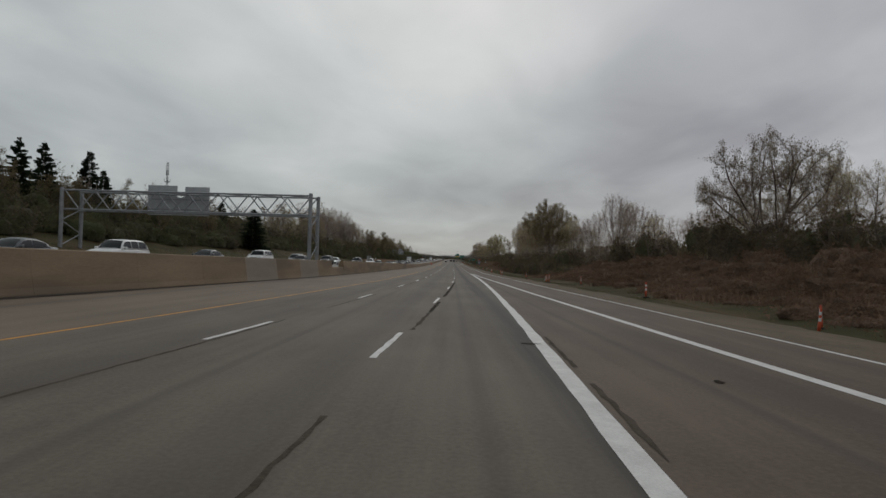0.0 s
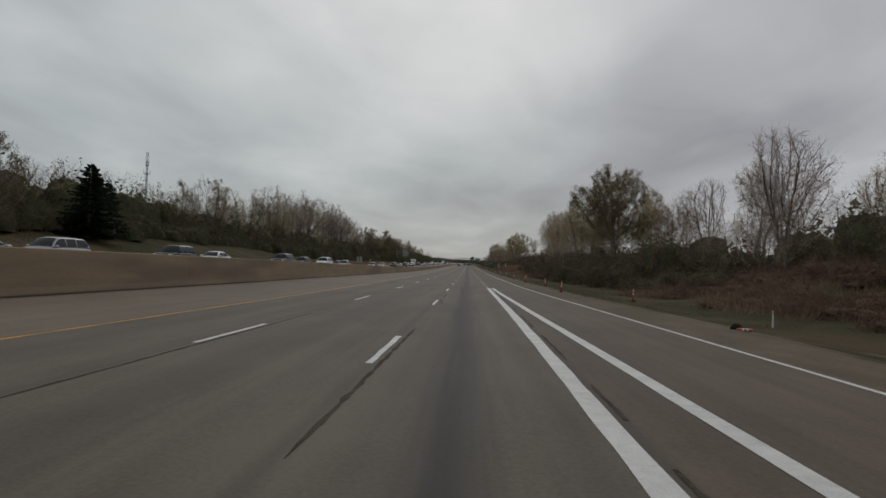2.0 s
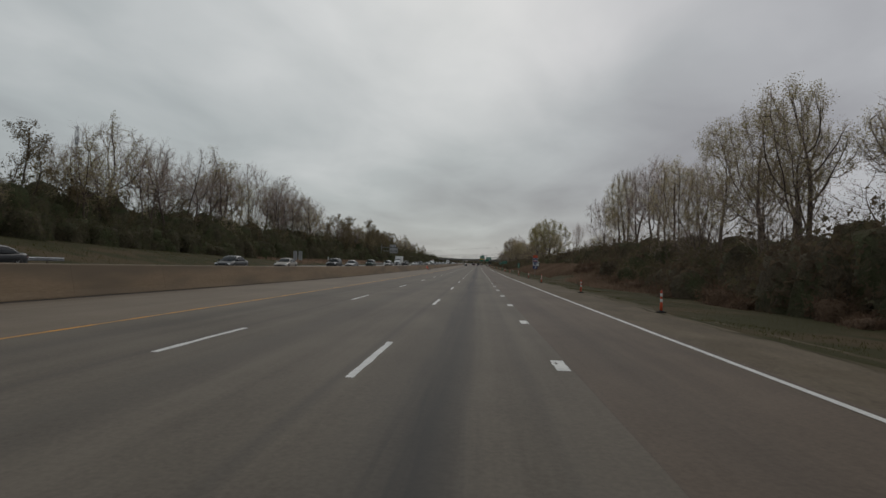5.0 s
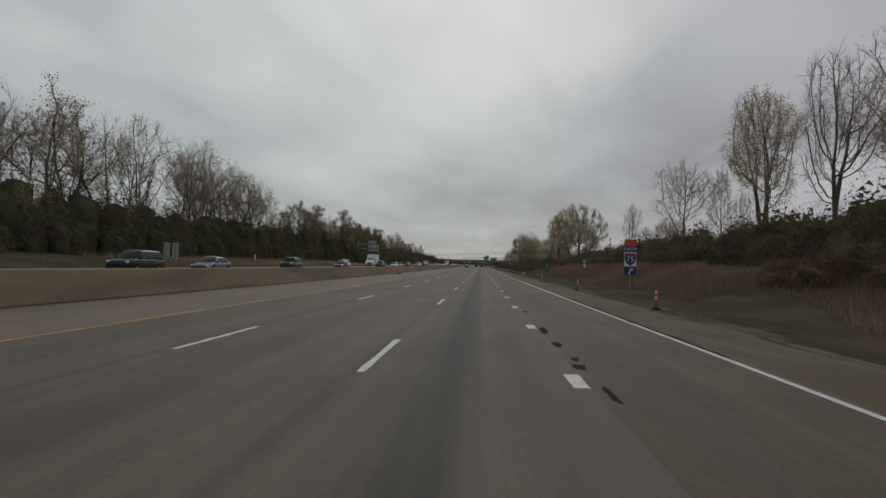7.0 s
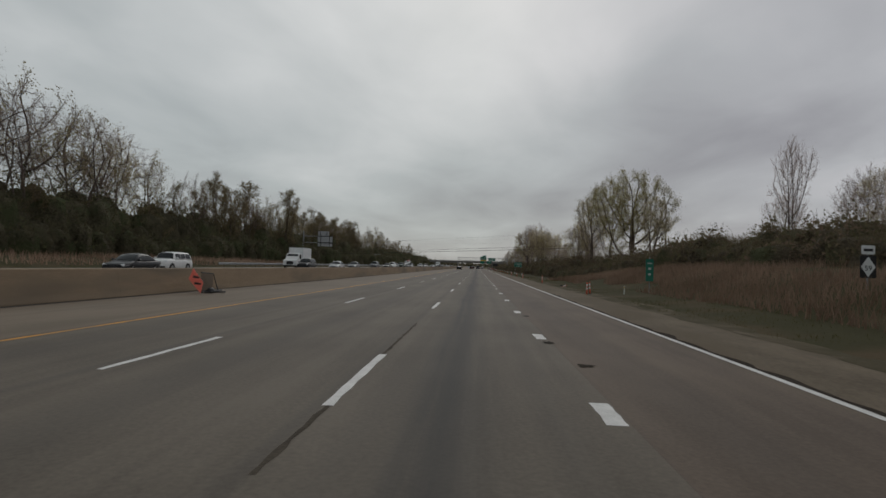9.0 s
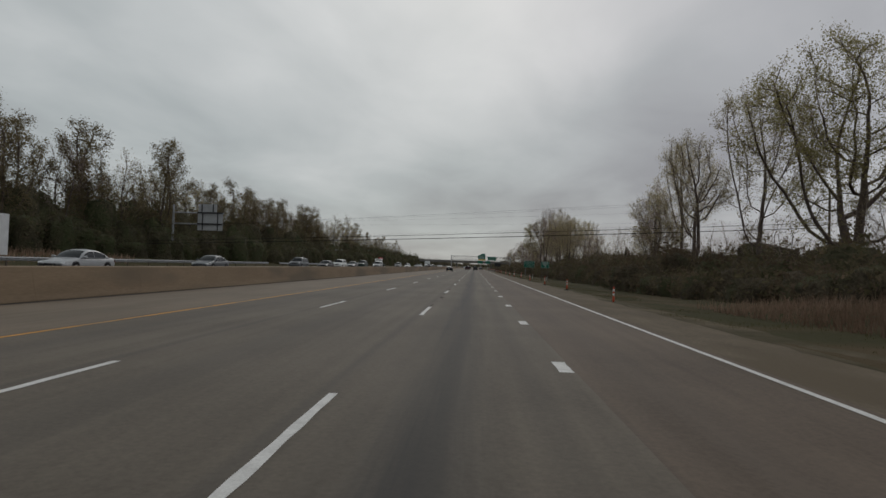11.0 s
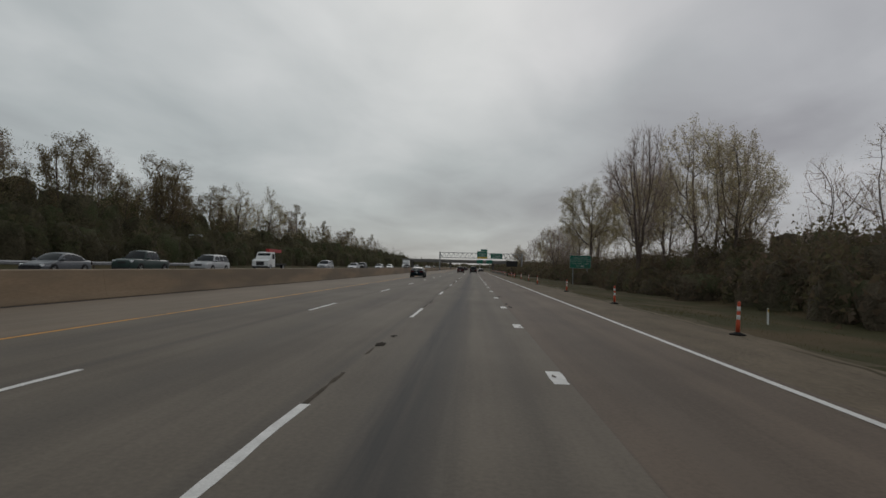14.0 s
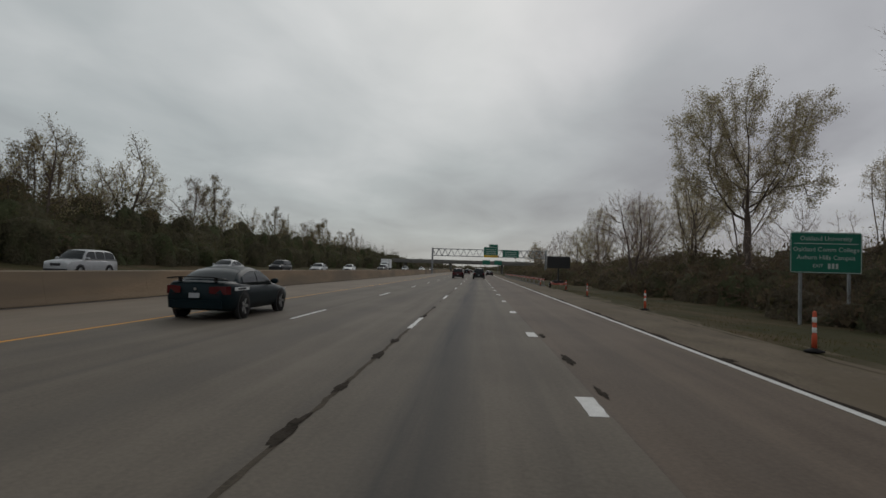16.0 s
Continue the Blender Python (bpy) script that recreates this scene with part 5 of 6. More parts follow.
# diamond route marker
g = ground_h(301.4, 17.1)
t = thing("diamond_route_sign", stand(301.4, 17.1, g, 0), "black and white diamond route sign with plate above", "road sign")
part("post", Mesh().box(-0.035, 0.035, 0.03, 0.07, -0.2, 2.85 - g), STEEL, t)
p = part("upper_plate", panel(0.52, 0.36, 2.58 - g), SIGN_WHITE, t, "small white plate")
part("lettering_bar", Mesh().box(-0.18, 0.18, -0.003, 0, 2.7 - g, 2.81 - g), BLACK, p)
p = part("marker_plate", panel(0.62, 0.9, 1.64 - g), BLACK, t, "black plate")
part("diamond", Mesh().slab([(0.28, 2.09 - g), (0, 2.5 - g), (-0.28, 2.09 - g), (0, 1.68 - g)], -0.004, 0), SIGN_WHITE, p, "white diamond")
letters("59", 0.3, 0, 2.02 - g, -0.008, BLACK, p)

# slim green marker, green advance sign, large destination sign
t = thing("mile_marker", stand(317.2, 13.25, ground_h(317.2, 13.25)), "slim green mile marker on a steel post", "road sign")
part("post", Mesh().box(-0.03, 0.03, 0.03, 0.06, -0.2, 2.5), STEEL, t)
gm = ground_h(317.2, 13.25)
part("plate", panel(0.52, 1.5, 1.0 - gm), GREEN, t)
bars(t, [(-0.15, 0.15, 2.18 - gm, 0.07), (-0.08, 0.08, 1.78 - gm, 0.14), (-0.08, 0.08, 1.4 - gm, 0.14)], 0, LEGEND)
t = thing("exit_sign", stand(433.6, 12.8, ground_h(433.6, 12.8)), "green exit sign with unreadable white lettering", "road sign")
for x in (-0.45, 0.45):
    part("post", Mesh().box(x - 0.05, x + 0.05, 0.03, 0.1, -0.3, 3.0), WOOD, t)
part("plate", panel(1.3, 1.05, 2.05), GREEN, t)
part("border", border(1.3, 1.05, 2.05, 0), LEGEND, t)
bars(t, [(-0.48, 0.48, 2.84, 0.1), (-0.38, 0.38, 2.64, 0.1), (-0.22, 0.22, 2.44, 0.09)], 0, LEGEND)
part("arrow", Mesh().slab([(-0.12, 2.17), (0.08, 2.28), (0.04, 2.34), (0.2, 2.36), (0.14, 2.2), (0.1, 2.25), (-0.1, 2.14)], -0.004, 0), LEGEND, t)
t = thing("destination_sign", stand(527.4, 19.15, ground_h(527.4, 19.15), -4), "large green destination sign on two steel posts", "road sign")
w, h, z = 3.35, 2.05, 2.75
for x in (-1.15, 1.12):
    part("post", Mesh().box(x - 0.07, x + 0.07, 0.03, 0.16, -0.4, z + h - 0.2, 0.02), STEEL, t)
p = part("plate", panel(w, h, z, r=0.14), GREEN, t)
part("border", border(w, h, z, 0, t=0.03, inset=0.02), LEGEND, t)
part("rule", Mesh().box(-1.5, 1.5, -0.003, 0, z + 1.46, z + 1.5), LEGEND, t)
for text, zz in (("Oakland University", 1.73), ("Oakland Comm College", 1.18), ("Auburn Hills Campus", 0.78)):
    letters(text, 0.315, 0, z + zz, -0.004, LEGEND, t)
letters("EXIT", 0.24, -0.37, z + 0.36, -0.004, LEGEND, t)
bars(t, [(0.1, 0.22, z + 0.23, 0.26), (0.28, 0.4, z + 0.23, 0.26), (0.46, 0.58, z + 0.23, 0.26)], 0, LEGEND)

# fallen orange work sign against the wall
t = thing("fallen_work_sign", stand(303.6, -11.5, 0.01, 14, (0.8, 1, 1)), "orange diamond work sign leaning on its folded stand", "road sign")
m = Mesh().slab([(0.42, 0.0), (0.56, 0.5), (-0.02, 1.15), (-0.26, 0.66)], 0, 0.025)
part("plate", m, WORN_RED, t, "faded red-orange diamond plate")
for x0, z0 in ((-0.04, 0.72), (0.06, 0.42)):
    part("lettering_bar", Mesh().slab([(x0, z0), (x0 + 0.36, z0 - 0.03), (x0 + 0.38, z0 + 0.05), (x0 + 0.02, z0 + 0.1)], -0.004, 0), BLACK, t)
cloth = Mesh().loft([[(0.3, 0.06, 0.12), (0.42, 0.06, 0.95), (0.44, 0.08, 0.95), (0.32, 0.08, 0.12)], [(0.55, 1.9, 0.08), (0.6, 1.95, 0.85), (0.62, 1.97, 0.85), (0.57, 1.92, 0.08)]])
part("folded_back", cloth, DULL_BROWN, t, "dusty brown folded back of the sign")
part("stay", Mesh().tube((0.4, 0.05, 0.97), (0.6, 1.98, 0.88), 0.03), TRIM, t)
part("strut", Mesh().tube((0.6, 1.98, 0.88), (0.85, 2.25, 0.03), 0.03), TRIM, t)
for q in ((0.3, 0.3, 1.6, 0.9), (0.45, 0.2, 1.0, 2.6), (0.2, 1.2, 1.1, 1.5)):
    part("leg", Mesh().tube((q[0], q[1], 0.04), (q[2], q[3], 0.04), 0.035), TRIM, t)
part("sandbag", Mesh().lathe([(0.05, -0.02), (0.24, 0.02), (0.27, 0.1), (0.18, 0.2), (0.04, 0.24)], 12, at=(0.75, 0.9, 0)), TRIM, t, "dark sandbag on the legs")


# ---- channelizer tubes ----
def tube_meshes():
    lower = Mesh().lathe([(0.21, 0.0), (0.21, 0.035), (0.09, 0.07), (0.06, 0.09)], 10)
    body = Mesh().lathe([(0.058, 0.07), (0.055, 0.38), (0.045, 0.4), (0.042, 0.87), (0.036, 0.9), (0.012, 0.92)], 12)
    bands = [Mesh().lathe([(0.045, a), (0.048, a + 0.005), (0.048, b - 0.005), (0.045, b)], 12) for a, b in ((0.43, 0.55), (0.66, 0.78))]
    return mesh_data("base", lower, RUBBER, True), mesh_data("tube", body, ORANGE, True), [mesh_data("reflective_band", b, SIGN_WHITE, True) for b in bands]


TUBE = tube_meshes()
tr = random.Random(3)
for s, x, tilt in ((21.3, 14.1, 4), (22.0, 14.6, 3), (34, 11.8, 0), (66, 14.5, 0), (67.5, 10.8, 0), (68.3, 11.2, 6), (80.4, 10.2, 84), (100.2, 12.5, 0), (107.8, 8.95, 3), (128.2, 10.4, 0), (137.2, 9.1, -2), (138.0, 9.05, 0), (156, 9.0, 0), (178, 9.2, 0), (195, 9.0, 0), (218.2, 8.8, 0), (240, 9.3, 0), (260, 9.25, -2),
                   (284.6, 9.05, 0), (318, 9.25, 0), (318.7, 9.6, 3), (333.5, 9.76, 78), (345, 9.2, 0), (373.4, 9.2, 0), (389.7, 9.3, 0), (402.6, 9.05, 0), (418.8, 9.05, 0), (434.9, 9.2, 2), (449.9, 9.1, -2), (463.5, 9.1, 0), (478.2, 9.05, -2), (497.1, 8.95, 3), (511.0, 9.35, 0), (524.6, 9.5, 0), (538, 9.4, -5), (549, 9.6, 0), (566, 9.2, 0)):
    t = thing("channelizer_tube", stand(s, x, ground_h(s, x) + 0.02 if x > edge_x(s) + 2.8 else -0.045, tr.uniform(0, 360)) @ Matrix.Rotation(radians(tilt), 4, "X"), "orange traffic tube with white bands and rubber base", "traffic tube", "traffic tubes along the shoulder")
    part("base", TUBE[0], None, t)
    part("tube", TUBE[1], None, t)
    for b in TUBE[2]:
        part("reflective_band", b, None, t)
for s, x in ((84, 13.2), (318, 11.8), (456.5, 13.2), (442, 14.2)):
    t = thing("marker_post", stand(s, x, ground_h(s, x)), "thin white plastic marker post in the grass", "marker post", "marker posts")
    part("post", Mesh().box(-0.03, 0.03, -0.015, 0.015, -0.2, 0.62), SIGN_WHITE, t)
    part("reflector", Mesh().box(-0.025, 0.025, -0.02, -0.016, 0.47, 0.58), SIGN_YELLOW, t)

# ---- signs seen from behind across the median ----
for s, x, n, zt in ((295, -43.8, 2, 3.8), (521, -42, 2, 5.6)):
    g = ground_h(s, x)
    for i in range(n):
        t = thing("sign_from_behind", stand(s, x + i * 1.3, g), "tall pale metal sign seen from its back", "road sign", "signs of the far carriageway")
        part("post", Mesh().box(-0.06, 0.06, -0.08, -0.02, -0.3, zt - g - 0.1), STEEL, t)
        part("plate", panel(0.95, 2.3, zt - g - 2.3), SIGN_BACK, t)
for s, x in ((329.3, -44.5), (466, -41)):
    g = ground_h(s, x)
    t = thing("far_marker_post", stand(s, x, g), "white marker post on the far bank", "marker post", "marker posts")
    part("post", Mesh().box(-0.14, 0.14, -0.02, 0.02, -0.2, 1.5), SIGN_WHITE, t)

# cantilever sign: post in the far bank, arm over the far lanes
g = ground_h(427, -44.5)
t = thing("cantilever_sign", stand(427, -44.5, g), "cantilever road sign seen from its back on a steel mast", "road sign")
part("mast", Mesh().tube((0, 0, -0.4), (0, 0, 9.6 - g), 0.2, 0.15, 10), STEEL, t)
for z in (6.7, 8.4):
    part("arm", Mesh().tube((0, 0, z - g), (7.8, 0, z - g), 0.1, 0.08, 8), STEEL, t)
for name, w, h, z, x in (("plate", 3.9, 2.75, 5.75, 5.85), ("upper_plate", 2.9, 1.2, 8.53, 5.4)):
    p = part(name, panel(w, h, z - g, x=x, y=-0.16), SIGN_BACK, t)
    for dx in (-0.3 * w, 0.3 * w):
        part("stiffener", Mesh().box(x + dx - 0.07, x + dx + 0.07, -0.26, -0.165, z - g + 0.06, z - g + h - 0.06), TRIM, p)
for z in (6.6, 8.3):
    part("rail", Mesh().box(3.9, 7.8, -0.36, -0.265, z - g, z - g + 0.22), TRIM, t)

# guard rail of the far carriageway
rail = thing("guard_rail", Matrix(), "galvanised steel guard rail on posts", "guard rail", kind="structure")
for a, b in ((20, 205), (360, 446), (452, 520)):
    m = Mesh()
    n = int((b - a) / 4)
    for i in range(n + 1):
        s = a + (b - a) * i / n
        h = far_side_h(s) + 0.42
        m.v += [place(s, -36.4, h), place(s, -36.34, h + 0.1), place(s, -36.42, h + 0.17), place(s, -36.34, h + 0.24), place(s, -36.4, h + 0.34)]
        if i:
            o = len(m.v) - 10
            m.f += [(o + q, o + q + 1, o + q + 6, o + q + 5) for q in range(4)]
    part("rail", m, STEEL, rail)
    for i in range(n):
        s = a + (b - a) * (i + 0.5) / n
        part("post", Mesh().loft([[place(s + dy, -36.5 + dx, far_side_h(s) + z) for dx, dy in ((0, 0), (0.1, 0), (0.1, 0.12), (0, 0.12))] for z in (-0.4, 0.74)]), WOOD, rail)


# ---- sign gantries ----
def truss(t, x0, x1, y0, y1, z0, z1, bays, r=0.095, end_w=None):
    for y in (y0, y1):
        for z in (z0, z1):
            part("chord", Mesh().tube((x0, y, z), (x1, y, z), r, r, 8), STEEL, t)
    for i in range(bays):
        a, b = x0 + (x1 - x0) * i / bays, x0 + (x1 - x0) * (i + 1) / bays
        mid_x = (a + b) / 2
        for y in (y0, y1):
            part("diagonal", Mesh().tube((a, y, z1), (mid_x, y, z0), r * 0.7, r * 0.7, 6), STEEL, t)
            part("diagonal", Mesh().tube((mid_x, y, z0), (b, y, z1), r * 0.7, r * 0.7, 6), STEEL, t)
        part("cross_brace", Mesh().tube((a, y0, z1), (b, y1, z1), r * 0.5, r * 0.5, 6), STEEL, t)
        part("cross_brace", Mesh().tube((mid_x, y0, z0), (mid_x, y1, z0), r * 0.5, r * 0.5, 6), STEEL, t)


def end_frame(t, x, y0, y1, foot, top, r=0.2):
    for y in (y0, y1):
        part("post", Mesh().tube((x, y, foot), (x, y, top), r, r, 10), STEEL, t)
        part("foot_plate", Mesh().tube((x, y, foot), (x, y, foot + 0.12), r * 1.9, r * 1.5, 8), STEEL, t)
    n = 3
    for i in range(n):
        a, b = foot + 0.6 + (top - 2.7 - foot) * i / n, foot + 0.6 + (top - 2.7 - foot) * (i + 1) / n
        ya, yb = (y0, y1) if i % 2 == 0 else (y1, y0)
        part("brace", Mesh().tube((x, ya, a), (x, yb, b), 0.06, 0.06, 6), STEEL, t)


t = thing("sign_gantry", stand(60.9, -28.5, 0), "galvanised steel truss gantry over the oncoming lanes", "sign gantry")
end_frame(t, 13.4, -1.6, 1.6, 1.12, 8.75)
end_frame(t, -13.2, -1.6, 1.6, 2.0, 8.75)
truss(t, -13.2, 13.4, -1.2, 1.2, 6.5, 8.55, 8)
for x, w, h in ((-4.1, 3.3, 3.3), (-1.95, 1.1, 2.0), (-0.2, 2.75, 3.2)):
    p = part("sign_plate", panel(w, h, 6.3, y=1.7), SIGN_BACK, t, "pale sign panel seen from its back")
    for z in (6.9, 8.0):
        part("stiffener", Mesh().box(x - w / 2, x + w / 2, 1.6, 1.695, z, z + 0.1), STEEL, t)
    p.location.x = x
t = thing("far_sign_gantry", stand(665, 0, 0), "steel truss gantry with two green signs", "sign gantry")
end_frame(t, -11.5, -0.7, 0.7, 0.0, 7.6)
end_frame(t, 21.4, -0.7, 0.7, -0.9, 7.6)
truss(t, -11.5, 21.4, -0.7, 0.7, 5.4, 7.4, 18, 0.09)
for x, w, h, z in ((5.5, 4.1, 2.3, 5.9), (6.2, 2.6, 0.8, 8.21), (11.2, 4.7, 2.2, 5.3)):
    p = part("sign_plate", panel(w, h, z, y=-0.95), GREEN, t, "green sign panel")
    p.location.x = x
    part("sign_border", border(w, h, z, -0.95, t=0.06), LEGEND, p)
    if h > 1:
        for k in range(3):
            part("lettering_bar", Mesh().box(-w * 0.36, w * 0.36, -0.955, -0.952, z + 0.4 + 0.55 * k, z + 0.54 + 0.55 * k), LEGEND, p)
p = part("exit_plate", panel(4.1, 0.65, 5.23, y=-0.95), SIGN_YELLOW, t, "yellow exit panel")
p.location.x = 5.5

# overpass far down the road
bridge = thing("overpass", stand(812, 0, -0.9), "grey concrete overpass across the motorway", "bridge", kind="structure")
part("deck", Mesh().box(-90, 110, -6, 6, 5.3, 6.3), BRIDGE, bridge)
for y in (-6.2, 5.95):
    part("parapet", Mesh().box(-90, 110, y, y + 0.25, 6.0, 7.3), BRIDGE, bridge)
for x in (-38, -13, 15, 36):
    for y in (-4, 0, 4):
        part("pier", Mesh().tube((x, y, -1), (x, y, 5.3), 0.5, 0.5, 10), BRIDGE, bridge)
for x0, x1 in ((-90, -46), (40, 110)):
    part("abutment", Mesh().loft([[(x, -7, -1), (x, 7, -1), (x, 7, 5.2 if abs(x) > 60 else 2.0), (x, -7, 5.2 if abs(x) > 60 else 2.0)] for x in (x0, x1)]), GRASS, bridge)
t = thing("guide_sign", stand(770, 8, 0), "small green guide sign before the overpass", "road sign")
for x in (-2.2, 3.4):
    part("post", Mesh().box(x - 0.08, x + 0.08, 0.05, 0.2, -0.3, 5.5), STEEL, t)
for x in (-2.2, 3.4):
    p = part("plate", panel(3.6, 2.2, 4.0), GREEN, t)
    p.location.x = x

# message board on a trailer, with the orange barricade behind
t = thing("message_board", stand(559, 10.3, ground_h(559, 10.3)), "dark message board on an orange trailer", "message board")
part("board", Mesh().box(-1.2, 1.2, -0.12, 0.12, 2.15, 3.4, 0.03), BLACK, t)
part("board_frame", border(2.4, 1.25, 2.15, -0.122, t=0.05, inset=0.0), TRIM, t)
part("mast", Mesh().box(-0.07, 0.07, -0.07, 0.07, 0.6, 2.2), TRIM, t)
part("chassis", Mesh().box(-0.75, 0.75, -1.5, 1.3, 0.45, 0.58, 0.04), DULL_ORANGE, t)
part("battery_box", Mesh().box(-0.5, 0.5, -0.5, 0.6, 0.58, 0.85, 0.04), TRIM, t)
for x in (-0.7, 0.7):
    part("side_rail", Mesh().box(x - 0.04, x + 0.04, -1.4, 1.2, 0.58, 0.68), DULL_ORANGE, t)
part("drawbar", Mesh().tube((0, -1.5, 0.5), (0, -2.8, 0.45), 0.05), DULL_ORANGE, t)
for x in (-0.85, 0.85):
    w_ = part("wheel", Mesh().lathe([(0.12, -0.09), (0.31, -0.09), (0.33, -0.04), (0.33, 0.04), (0.31, 0.09), (0.12, 0.09)], 14, "x", (x, 0.1, 0.33), caps=False), RUBBER, t)
    part("rim", Mesh().lathe([(0.02, -0.095), (0.18, -0.095), (0.18, 0.095), (0.02, 0.095)], 12, "x", (x, 0.1, 0.33)), CHROME, w_)
for i in range(14):
    s = 566 + i * 5.6
    t = thing("barricade", stand(s, 9.4 - 0.05 * i, -0.04), "orange and white striped work barricade", "barricade", "barricades beside the lane")
    for x in (-0.05,):
        for y in (-2.3, 2.3):
            part("leg", Mesh().box(x - 0.3, x + 0.3, y - 0.05, y + 0.05, 0, 0.06).box(x - 0.03, x + 0.03, y - 0.03, y + 0.03, 0.06, 0.95), STEEL, t)
        part("rail", Mesh().box(x - 0.03, x + 0.03, -2.6, 2.6, 0.62, 0.84), DULL_ORANGE, t)
        for y in (-1.9, -0.3, 1.3):
            part("stripe", Mesh().box(x - 0.034, x + 0.034, y - 0.2, y + 0.2, 0.625, 0.835), SIGN_WHITE, t)

# ---- overhead lines ----
lines_at = [(5.46, 0.0513, 0.04), (5.97, 0.0538, 0.028), (6.2, 0.056, 0.005), (7.25, 0.032, 0.004), (8.1, 0.05, 0.005), (8.6, 0.068, 0.006), (8.8, 0.072, 0.008)]
ends = ((-74.0, 419.1 + 0.057 * 74), (46.0, 419.1 - 0.057 * 46))
poles = []
for x, s in ends:
    g = ground_h(s, x)
    t = thing("utility_pole", stand(s, x, g), "weathered wooden utility pole with crossarm", "utility pole", "utility poles")
    part("pole", Mesh().tube((0, 0, -0.5), (0, 0, 12.6 - g), 0.17, 0.12, 10), WOOD, t)
    part("crossarm", Mesh().box(-0.06, 0.06, -2.2, 2.2, 11.6 - g, 11.75 - g), WOOD, t)
for i, (h, climb, r) in enumerate(lines_at):
    cu = bpy.data.curves.new("wire", "CURVE")
    cu.dimensions, cu.bevel_depth, cu.bevel_resolution = "3D", r, 1
    sp = cu.splines.new("POLY")
    n = 40
    sp.points.add(n)
    for k in range(n + 1):
        f = k / n
        x, s = ends[0][0] + (ends[1][0] - ends[0][0]) * f, ends[0][1] + (ends[1][1] - ends[0][1]) * f
        sag = climb * x + 0.0001 * x * x
        sp.points[k].co = (*place(s, x, h + sag), 1)
    ob = new("overhead_cable", cu)
    cu.materials.append(RUBBER)
    tagged(ob, "thick black overhead cable across the motorway" if r > 0.02 else "thin overhead wire across the motorway", "cable", "overhead cables")

# lattice mast over the far wood
t = thing("radio_mast", stand(500, -253, 4), "slender grey lattice radio mast with antennas", "radio mast")
for a in range(3):
    x, y = math.cos(a * 2.1) * 1.1, math.sin(a * 2.1) * 1.1
    part("leg", Mesh().tube((x, y, 0), (x * 0.6, y * 0.6, 70), 0.22, 0.16, 6), STEEL, t)
for i in range(28):
    z = 2.4 * i
    for a in range(3):
        f, q = 1.1 - 0.44 * z / 70, 1.1 - 0.44 * (z + 2.4) / 70
        part("brace", Mesh().tube((math.cos(a * 2.1) * f, math.sin(a * 2.1) * f, z), (math.cos(a * 2.1 + 2.1) * q, math.sin(a * 2.1 + 2.1) * q, z + 2.4), 0.09, 0.09, 4), STEEL, t)
for z, w, tall in ((61.5, 2.6, 0.8), (70, 1.1, 4.2), (76, 0.8, 1.0)):
    for a in range(6):
        x, y = math.cos(a * 1.05) * w, math.sin(a * 1.05) * w
        part("antenna", Mesh().box(x - 0.17, x + 0.17, y - 0.12, y + 0.12, z - tall, z + tall, 0.04), SIGN_BACK, t)
    part("platform", Mesh().lathe([(w, z - 1.7), (w, z - 1.5), (0.5, z - 1.5)], 10), STEEL, t)


# ---- vehicles ----
def wheel_meshes(r, w):
    tyre = Mesh().lathe([(r * 0.62, -w / 2), (r * 0.93, -w / 2), (r, -w / 2 + 0.04), (r, w / 2 - 0.04), (r * 0.93, w / 2), (r * 0.62, w / 2)], 20, "x", caps=False)
    rim = Mesh().lathe([(r * 0.66, -w / 2 + 0.02), (r * 0.66, w / 2 - 0.02), (r * 0.6, w / 2 - 0.01), (r * 0.58, w / 2 - 0.07), (0.02, w / 2 - 0.09)], 20, "x", caps=False)
    spokes = Mesh()
    for i in range(5):
        a = i * 2 * math.pi / 5
        c, s = math.cos(a), math.sin(a)
        n = Vector((0, -s, c)) * r * 0.1
        p, q = Vector((w / 2 - 0.05, c * r * 0.1, s * r * 0.1)), Vector((w / 2 - 0.015, c * r * 0.61, s * r * 0.61))
        spokes.loft([[p - n * 1.1, p + n * 1.1, p + n + Vector((0.03, 0, 0)), p - n + Vector((0.03, 0, 0))], [q - n, q + n, q + n + Vector((0.015, 0, 0)), q - n + Vector((0.015, 0, 0))]])
    return mesh_data("tyre", tyre, RUBBER, True), mesh_data("rim", rim, TRIM, True), mesh_data("spokes", spokes, CHROME)


STYLES = dict(
    # length, half width, nose top, tail top, belt, roof, windscreen foot, roof front, roof rear, rear window foot (y, front positive), wheel radius, axles
    sedan=(4.85, 0.92, 0.74, 0.98, 0.93, 1.45, 1.05, 0.30, -0.95, -1.75, 0.335, (1.48, -1.42)),
    charger=(5.05, 0.945, 0.82, 1.06, 0.98, 1.47, 0.95, 0.20, -1.0, -1.85, 0.365, (1.55, -1.5)),
    suv=(4.75, 0.95, 1.0, 1.08, 1.1, 1.74, 1.1, 0.5, -1.9, -2.25, 0.37, (1.42, -1.4)),
    minivan=(5.1, 0.98, 0.95, 1.05, 1.05, 1.76, 1.5, 0.75, -2.05, -2.45, 0.34, (1.6, -1.5)),
    boxy=(4.4, 0.92, 1.05, 1.1, 1.12, 1.72, 0.95, 0.62, -1.9, -2.12, 0.36, (1.35, -1.3)),
    pickup=(5.6, 0.98, 1.1, 1.12, 1.15, 1.85, 1.05, 0.55, -0.9, -1.15, 0.4, (1.75, -1.75)))
WHEELS = {}
MODELS = {}


